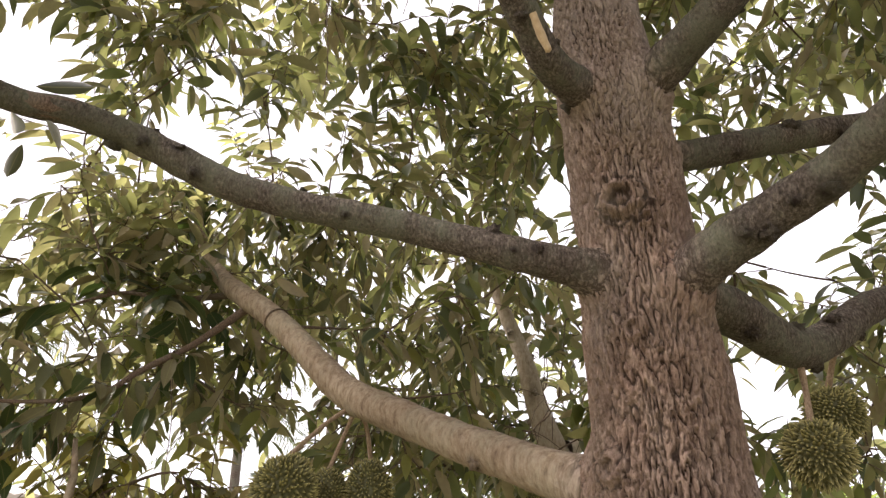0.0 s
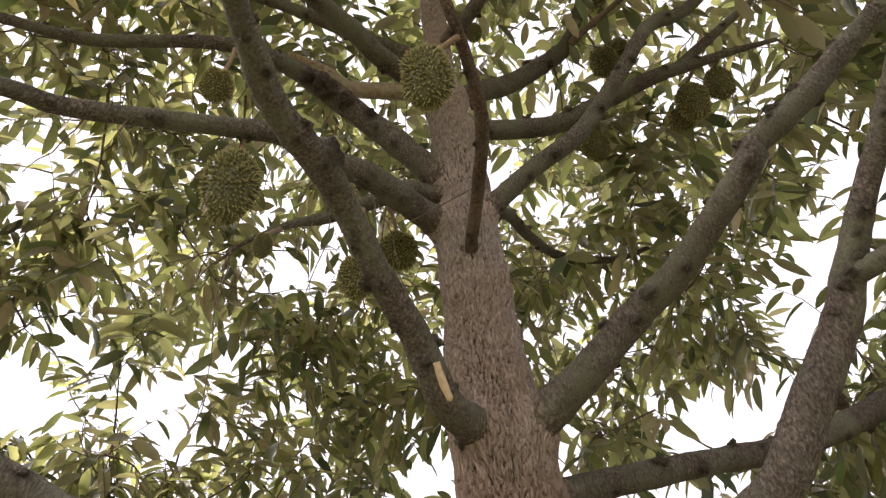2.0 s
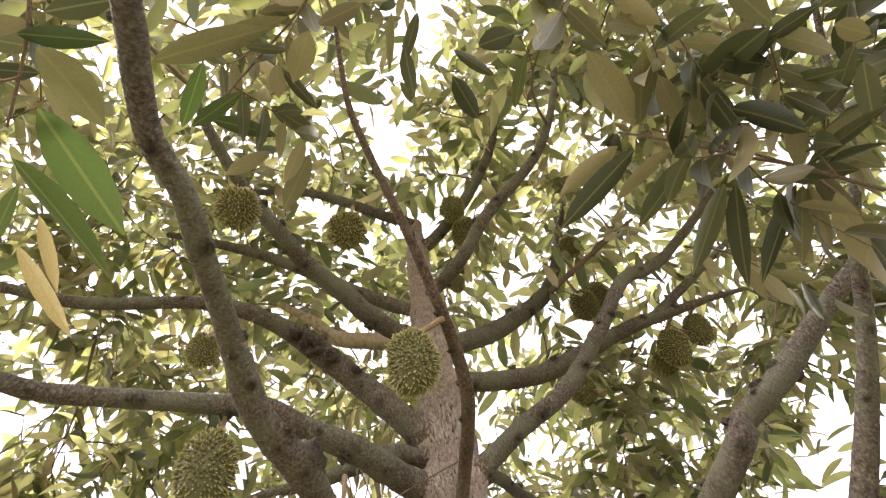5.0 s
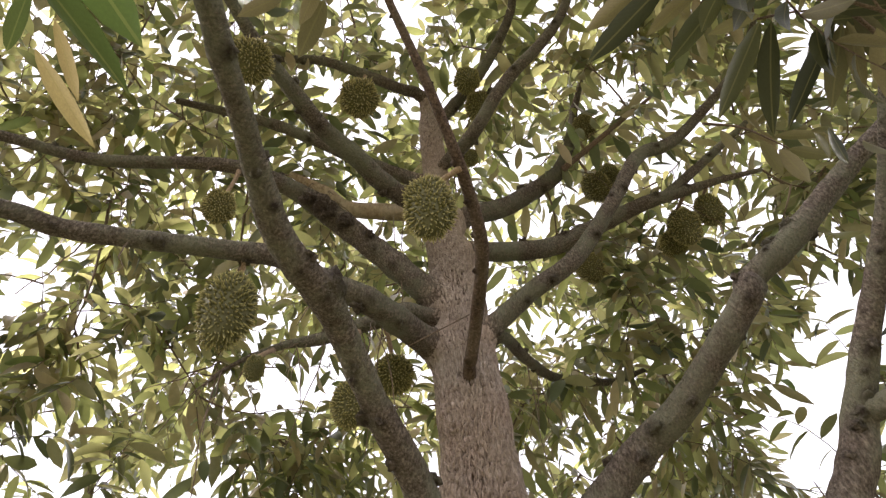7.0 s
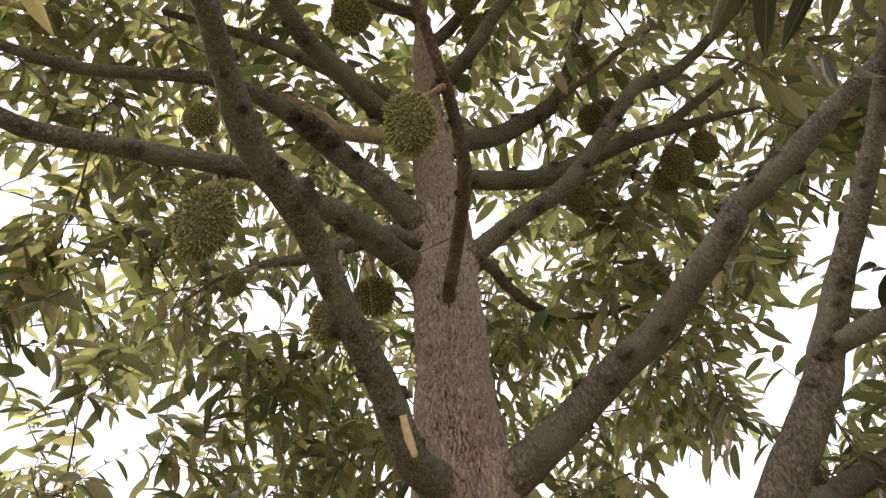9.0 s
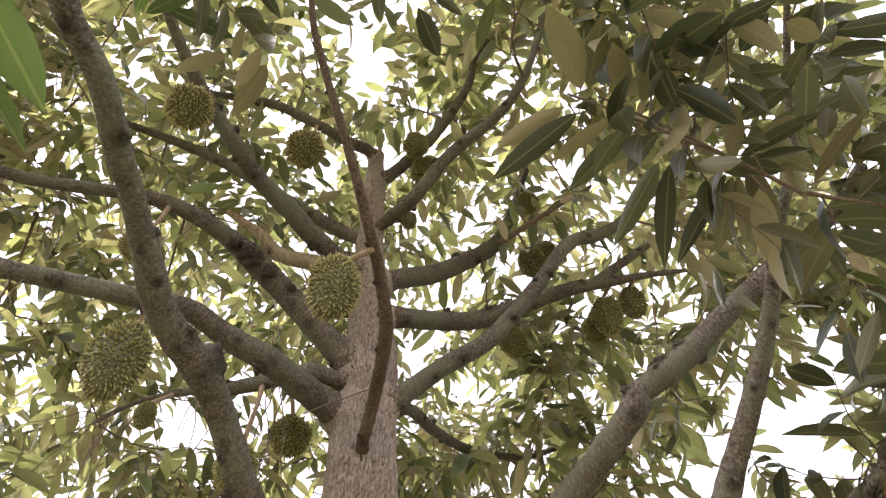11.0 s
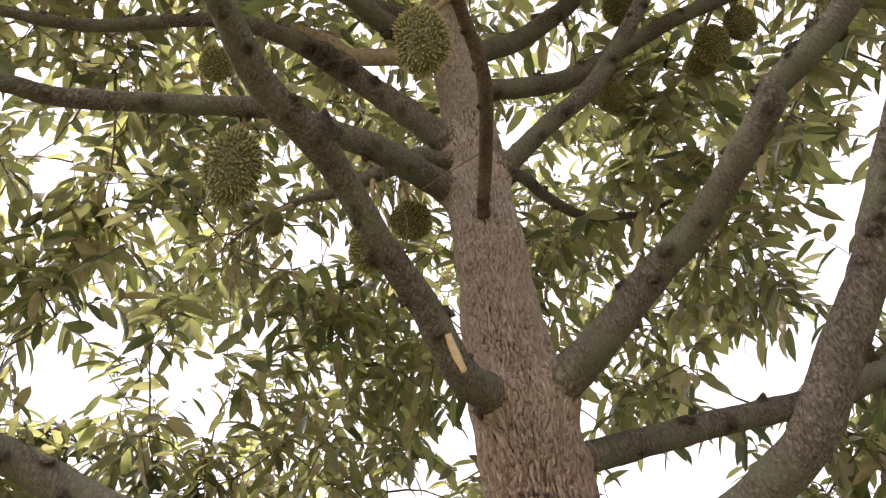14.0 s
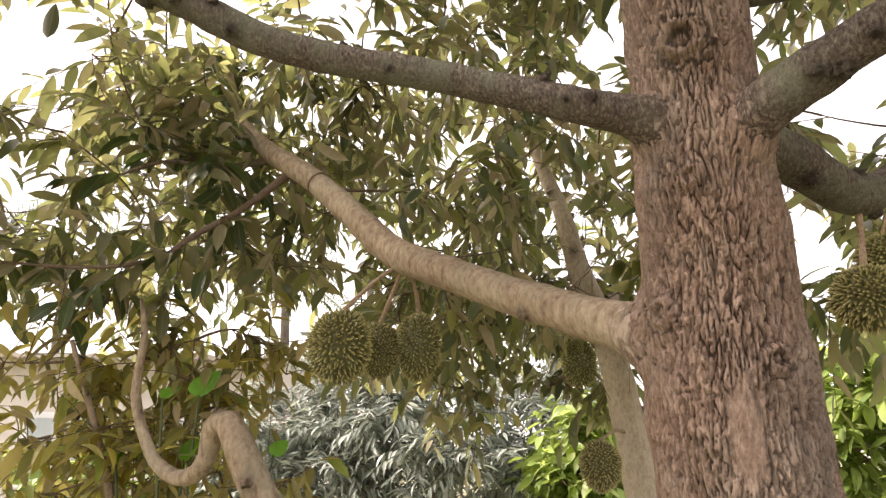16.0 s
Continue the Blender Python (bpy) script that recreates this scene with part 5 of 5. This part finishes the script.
def husk_mesh(r, h, count, seed, spike):
    """An egg-shaped husk with a thorn on each of its facets."""
    rng = random.Random(seed)
    lobes = rng.uniform(0, 6.3)

    def skin(d):
        k = 1 + 0.05 * math.cos(5 * math.atan2(d.y, d.x) + lobes) * (1 - d.z * d.z) + 0.05 * noise.noise(d * 1.6 + Vector((seed, 0, 0)))
        return Vector((d.x * r * k, d.y * r * k, d.z * h * k + 0.06 * h * (1 - d.z * d.z)))

    verts, faces, tips = [], [], []
    rings, sides = 14, 20
    for i in range(rings + 1):
        a = math.pi * i / rings
        for j in range(sides):
            b = 2 * math.pi * j / sides
            verts.append(skin(Vector((math.sin(a) * math.cos(b), math.sin(a) * math.sin(b), math.cos(a)))) * 0.86)
            tips.append(0.0)
    for i in range(rings):
        for j in range(sides):
            k = (j + 1) % sides
            faces.append((i * sides + j, (i + 1) * sides + j, (i + 1) * sides + k, i * sides + k))
    for n in range(count):
        z = 1 - 2 * (n + 0.5) / count
        a = n * 2.39996 + rng.uniform(-0.06, 0.06) / max(0.25, math.sqrt(1 - z * z))
        z = max(-0.999, min(0.999, z + rng.uniform(-0.03, 0.03)))
        q = math.sqrt(1 - z * z)
        d = Vector((q * math.cos(a), q * math.sin(a), z))
        p = skin(d) * 0.845
        size = 1.75 * r / math.sqrt(count) * (0.75 + 0.35 * q) * rng.uniform(0.9, 1.1)
        side = d.cross(Vector((0.1, 0.2, 1))).normalized()
        other = d.cross(side)
        o = len(verts)
        for c in range(5):
            w = 2 * math.pi * c / 5
            verts.append(p + (side * math.cos(w) + other * math.sin(w)) * size)
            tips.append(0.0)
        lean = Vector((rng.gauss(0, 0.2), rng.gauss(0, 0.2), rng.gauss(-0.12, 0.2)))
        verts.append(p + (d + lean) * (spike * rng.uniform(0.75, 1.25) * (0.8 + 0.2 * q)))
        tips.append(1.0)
        for c in range(5):
            faces.append((o + c, o + (c + 1) % 5, o + 5))
    me = mesh_of("husk", [tuple(v) for v in verts], faces)
    at = me.attributes.new("tip", "FLOAT", "POINT")
    at.data.foreach_set("value", tips)
    return me


def durian(data, stem_to, label, count=720, group="hanging durians"):
    x, y, z, r, h = data
    seed = int(abs(x * 913 + z * 577) * 10) % 997
    ob = thing("durian", label, "fruit", group, at=(x, y, z))
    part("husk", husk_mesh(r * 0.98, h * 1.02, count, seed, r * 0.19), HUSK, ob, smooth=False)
    top = Vector((0, 0, h * 0.9))
    end = Vector(stem_to) - Vector((x, y, z))
    mid = top * 0.5 + end * 0.5 + Vector((0.004, 0.004, 0.25 * (end - top).length * 0.3))
    line = spline([(0, 0, h * 0.8, 0.009), (*top, 0.008), (*mid, 0.0065), (*end, 0.009)], 0.008)
    part("stem", mesh_of("stem", *sweep(line, 10, 0.08, 40)), STALK, ob, "pale brown fruit stalk")
    return ob


def on_limb(data, nodes, reach=0.0):
    """The limb's point nearest above a fruit, on its lower side."""
    line = spline(nodes, 0.02)
    top = np.array((data[0], data[1], data[2] + data[4]))
    i = int(np.argmin(np.linalg.norm((line[:, :3] - top) * (1.6, 1.6, 1.0), axis=1)))
    return tuple(line[i, :3] - np.array((0, 0, line[i, 3] * 0.7)))


G_STALK = tuple(np.array(LIMB_G[5][:3]) + (0.03, -0.01, -0.03))
STALKS = {id(FRUIT_FL1): G_STALK, id(FRUIT_FL1B): G_STALK, id(FRUIT_FL2): G_STALK}
for data, nodes, words in (
        (FRUIT_A, LIMB_J, "large spiny green durian on a pale stalk"), (FRUIT_B, LIMB_K, "spiny olive durian under a limb"), (FRUIT_C, LIMB_S, "spiny yellow-green durian hanging before the trunk"),
        (FRUIT_D, LIMB_O, "oval spiny durian in a cluster of three"), (FRUIT_D2, LIMB_O, "spiny durian in a cluster of three"), (FRUIT_D3, LIMB_O, "spiny durian in a cluster of three"),
        (FRUIT_E, LIMB_I, "dark spiny durian below a grey limb"), (FRUIT_G, LIMB_R, "round spiny durian high in the crown"), (FRUIT_I, LIMB_N, "spiny durian of a pair high up"), (FRUIT_I2, LIMB_N, "spiny durian of a pair high up"),
        (FRUIT_H, LIMB_P, "small spiny durian high in the crown"), (FRUIT_H2, LIMB_P, "small spiny durian high in the crown"), (FRUIT_J, LIMB_M, "round spiny durian beside a limb"), (FRUIT_N, LIMB_N, "small spiny durian high in the crown"),
        (FRUIT_Q, LIMB_Q, "small dark durian close to the trunk"), (FRUIT_K, LIMB_K_LOW, "dark spiny durian behind a limb"), (FRUIT_K1, LIMB_K_LOW, "dark spiny durian behind a limb"), (FRUIT_M, LIMB_K_LOW, "small dark immature durian on a twig"),
        (FRUIT_R0, LIMB_E, "spiny durian on a long stalk, of a pair"), (FRUIT_R1, LIMB_E, "spiny durian on a long stalk, of a pair"),
        (FRUIT_FL1, LIMB_G, "large ripe spiny durian under a pale limb"), (FRUIT_FL1B, LIMB_G, "spiny durian between two others"), (FRUIT_FL2, LIMB_G, "spiny durian under a pale limb"),
        (FRUIT_FL3, LIMB_H, "spiny durian beside a thin stem"), (FRUIT_FL4, LIMB_H, "spiny durian low beside a thin stem")):
    durian(data, STALKS.get(id(data)) or on_limb(data, nodes), words)

# ---- trees behind ----
def leafy_tree(name, label, stems, mat, leaf_mat, seed, anchors, sprays, per, size, hang=0.6, narrow=1.0):
    """A tree or shrub: stems as nodes, and sprays round the anchor points, joined to the stems by twigs."""
    SKELETON.clear()
    ob = thing(name, label, "tree" if "tree" in name else "shrub")
    for k, nodes in enumerate(stems):
        limb("trunk" if k == 0 else "limb", nodes, mat, ob, step=0.05, sides=12)
    f = Foliage(seed)
    pts = np.array([q[:3] for q in SKELETON])
    for p in sorted(anchors, key=lambda p: np.min(np.linalg.norm(pts - p, axis=1))):
        i = int(np.argmin(np.linalg.norm(pts - p, axis=1)))
        line = f.twig(pts[i], p, 0.007, 0.003, 0.0, 4)
        pts = np.vstack([pts, line[2:, :3]])
        for k in range(sprays):
            way = f.rng.normal(0, 0.7, 3) + np.array((0, 0, 0.1))
            f.spray(line[3 + k % 2, :3], way, size * f.rng.uniform(1.2, 2.6), per, size, hang)
    f.build("crown", leaf_mat, ob, "twiggery", TWIG, narrow=narrow)
    return ob


def cloud(centre, radii, count, seed, hollow=0.3):
    rng = np.random.default_rng(seed)
    out = []
    while len(out) < count:
        v = rng.uniform(-1, 1, 3)
        if hollow < np.linalg.norm(v) < 1:
            out.append(np.array(centre) + v * radii)
    return out


leafy_tree("durian_tree", "slender young durian tree behind the old trunk", [[(0.95, 3.42, -0.1, 0.11), (0.9, 3.42, 0.5, 0.1)] + LIMB_H, LIMB_H_SIDE], STEM, LEAF, 31, cloud((0.2, 4.1, 2.6), (1.1, 0.45, 0.85), 42, 32), 5, 8, 0.15)
leafy_tree("durian_tree", "small tree with a crooked pale stem and reddish leaves", [[(-0.3, 1.95, -0.1, 0.06), (-0.4, 1.95, 0.7, 0.055)] + LIMB_W, [(-0.9, 2.5, -0.1, 0.03), (-1.1, 2.5, 0.8, 0.025), (-1.3, 2.45, 1.5, 0.016), (-1.5, 2.4, 2.0, 0.008)]], PALE, RUST_LEAF, 33, cloud((-1.36, 2.62, 1.72), (0.72, 0.3, 0.55), 50, 34, 0.0), 4, 7, 0.13, 0.6, 0.8)
for k, (x, y, z, w, h, n) in enumerate(((-1.5, 7.2, 1.95, 0.8, 1.15, 80), (-0.5, 6.8, 1.75, 1.0, 1.1, 60), (0.45, 7.6, 1.85, 0.8, 1.2, 50), (-2.6, 7.4, 1.4, 0.9, 0.95, 56))):
    leafy_tree("shrub", "bushy shrub with narrow grey-green leaves", [[(x, y, -0.1, 0.05), (x + 0.1, y, 0.5, 0.04), (x - 0.1, y + 0.1, 1.2, 0.02), (x, y, z + 0.5, 0.01)]], LIMB, GREY_LEAF, 40 + k, cloud((x, y, z), (w, 0.7, h), n, 50 + k), 8, 11, 0.17, 0.3, 0.55)
for k, (x, y, z, w, h, n) in enumerate(((0.8, 6.3, 1.4, 0.42, 0.7, 60), (2.9, 5.2, 1.55, 0.8, 1.05, 90), (4.6, 6.5, 1.5, 1.2, 1.0, 80), (-3.4, 6.0, 1.0, 0.9, 0.7, 40))):
    leafy_tree("shrub", "light green sunlit shrub", [[(x, y, -0.1, 0.05), (x + 0.1, y, 0.5, 0.04), (x - 0.1, y + 0.1, 1.2, 0.02), (x, y, z + 0.5, 0.01)]], LIMB, LIGHT_LEAF, 60 + k, cloud((x, y, z), (w, 0.6, h), n, 70 + k), 5, 8, 0.2, 0.4)


def palm(x, y, height, seed, fronds=18):
    rng = np.random.default_rng(seed)
    ob = thing("palm_tree", "tall slender palm with feathery fronds", "palm")
    line = spline([(x + 0.4, y, -0.1, 0.16), (x + 0.3, y, height * 0.3, 0.12), (x + 0.1, y, height * 0.7, 0.1), (x, y, height, 0.09)], 0.15)
    part("trunk", mesh_of("trunk", *sweep(line, 12, 0.04, 9)), LIMB, ob)
    for k in range(fronds):
        az = k * 2.4 + rng.uniform(-0.2, 0.2)
        lift = rng.uniform(0.0, 1.1)
        L = rng.uniform(1.7, 2.3)
        out = np.array((math.cos(az), math.sin(az), 0))
        V, Fc = [], []
        pts = [np.array((x, y, height)) + out * L * u * math.cos(lift * (1 - u)) + np.array((0, 0, L * (math.sin(lift) * u - 0.75 * u * u))) for u in np.linspace(0, 1, 12)]
        rib = np.array([(*p, 0.016 * (1 - 0.8 * i / 11)) for i, p in enumerate(pts)])
        v, f = sweep(rib, 4, cap=False)
        V, Fc = list(v), list(f)
        for i in range(44):
            u = (i + 2) / 46 * 11
            p = pts[int(u)] + (pts[min(int(u) + 1, 11)] - pts[int(u)]) * (u % 1)
            side = np.cross(out, (0, 0, 1)) * (1 if i % 2 else -1)
            d = side * 0.8 + out * 0.55 + np.array((0, 0, -0.5 * rng.uniform(0.5, 1.5)))
            d *= 0.55 * math.sin(math.pi * (0.12 + 0.8 * u / 11)) / np.linalg.norm(d)
            o = len(V)
            wv = np.cross(d, (0, 0, 1))
            wv = wv / (np.linalg.norm(wv) + 1e-6) * 0.014
            V += [tuple(p), tuple(p + d * 0.4 + wv), tuple(p + d * 0.4 - wv), tuple(p + d)]
            Fc += [(o, o + 1, o + 2), (o + 1, o + 3, o + 2)]
        part("frond", mesh_of("frond", V, Fc), PALM_LEAF, ob)
    return ob


palm(-4.7, 14, 5.1, 3)
palm(-11.5, 16, 7.6, 4)
palm(-3.7, 18, 8.4, 5)


# ---- house behind the left shrubs ----
def box(lo, hi, bevel=0.01):
    bm = bmesh.new()
    bmesh.ops.create_cube(bm, size=1)
    for v in bm.verts:
        v.co = Vector([lo[i] + (hi[i] - lo[i]) * (v.co[i] + 0.5) for i in range(3)])
    bmesh.ops.bevel(bm, geom=bm.edges[:], offset=bevel, segments=1, affect="EDGES")
    return bm


def roof(x0, x1, y0, y1, z0, z1, thick=0.06):
    """A corrugated sheet sloping up from y0 to y1."""
    n = int((x1 - x0) / 0.04)
    V, Fc = [], []
    for i in range(n + 1):
        x = x0 + (x1 - x0) * i / n
        c = 0.015 * math.sin(i * math.pi / 2)
        V += [(x, y0, z0 + c), (x, y1, z1 + c), (x, y1, z1 + c - thick), (x, y0, z0 + c - thick)]
    for i in range(n):
        for j in range(4):
            a, b = i * 4 + j, i * 4 + (j + 1) % 4
            Fc.append((a, b, b + 4, a + 4))
    Fc += [(0, 1, 2, 3), (n * 4 + 3, n * 4 + 2, n * 4 + 1, n * 4)]
    return mesh_of("roof", V, Fc)


house = thing("house", "small pale plastered house with a sheet roof", "house")
part("wall", box((-9.5, 9.0, -0.05), (-3.0, 12.5, 2.8)), PLASTER, house, smooth=False)
part("roof", roof(-9.9, -2.7, 8.5, 12.9, 2.75, 3.1), ROOF, house, "grey corrugated sheet roof", smooth=False)
part("canopy", roof(-3.0, -1.5, 7.6, 9.6, 1.8, 2.15), ROOF, house, "tan lean-to roof", smooth=False)
for x in (-2.9, -1.65):
    part("post", box((x - 0.04, 7.7, -0.05), (x + 0.04, 7.78, 1.8)), PLASTER, house, smooth=False)
for x in (-8.2, -6.0, -4.2):
    win = part("window", box((x - 0.5, 8.95, 1.0), (x + 0.5, 9.02, 2.0)), TRIM, house, smooth=False)
    part("pane", box((x - 0.42, 8.94, 1.08), (x - 0.03, 8.955, 1.92), 0.002), GLASS, win, smooth=False)
    part("pane", box((x + 0.03, 8.94, 1.08), (x + 0.42, 8.955, 1.92), 0.002), GLASS, win, smooth=False)


def round_leaf(size):
    V, Fc = [(0, 0, 0)], []
    n = 22
    for i in range(n):
        a = 2 * math.pi * i / n
        wide = 0.42 * size * math.sin(a) * (1 + 0.3 * math.cos(a)) * ((1 + math.cos(a)) / 2 + 0.001) ** 0.22
        V.append((wide, size * (0.5 - 0.55 * math.cos(a)), 0.22 * abs(wide) - 0.1 * size * (1 - math.cos(a)) ** 2))
    for i in range(n):
        Fc.append((0, 1 + i, 1 + (i + 1) % n))
    return mesh_of("leaf", V, Fc)


BROAD_LEAVES = [(-0.984, 2.368, 1.812, 0.130), (-0.996, 2.344, 1.601, 0.100), (-1.099, 2.345, 1.799, 0.070), (-0.732, 2.452, 1.622, 0.075), (-1.223, 2.337, 1.587, 0.050)]


def broadleaf_plant(x, y, tops, seed):
    rng = random.Random(seed)
    ob = thing("broadleaf_plant", "upright plant with broad bright green leaves", "plant")
    for px, py, pz, size in tops:
        line = spline([(x, y, -0.05, 0.012), (x * 0.6 + px * 0.4, y * 0.6 + py * 0.4, pz * 0.5, 0.01), (px, py, pz, 0.004)], 0.05)
        part("stalk", mesh_of("stalk", *sweep(line, 7)), GREEN_NEAR, ob)
        lf = part("leaf", round_leaf(size), VIVID_LEAF, ob)
        lf.matrix_basis = Matrix.Translation((px, py, pz)) @ Euler((radians(rng.uniform(55, 85)), radians(rng.uniform(-25, 25)), radians(rng.uniform(-30, 30)))).to_matrix().to_4x4()
    return ob


broadleaf_plant(-0.95, 2.3, BROAD_LEAVES, 3)


# ---- cord on the pale limb ----
def tied_cord(limb_nodes, at, ends):
    """A thin cord: two turns round the limb, and its free end going up into the leaves."""
    line = spline(limb_nodes, 0.01)
    i = int(np.argmin(np.linalg.norm(line[:, :3] - np.array(at), axis=1)))
    c, r = line[i, :3], line[i, 3] * 1.06
    way = line[i + 1, :3] - line[i - 1, :3]
    way /= np.linalg.norm(way)
    side = np.cross(way, (0, 0, 1))
    side /= np.linalg.norm(side)
    top = np.cross(side, way)
    ob = thing("cord", "thin dark cord tied round a pale limb", "cord")
    turns = [(*(c + way * (0.004 * k / 24) + r * (math.cos(k * math.pi / 12) * top + math.sin(k * math.pi / 12) * side)), 0.0022) for k in range(49)]
    part("loop", mesh_of("loop", *sweep(np.array(turns), 6)), TWIG, ob)
    part("tail", mesh_of("tail", *sweep(spline([(*(c + r * top), 0.0018)] + [(*e, 0.0016) for e in ends], 0.03), 6)), TWIG, ob)
    return ob


tied_cord(LIMB_G, (-0.588, 2.540, 2.611), [(-0.553, 2.546, 2.722), (-0.522, 2.564, 2.843), (-0.506, 2.586, 2.984), (-0.509, 2.640, 3.193)])
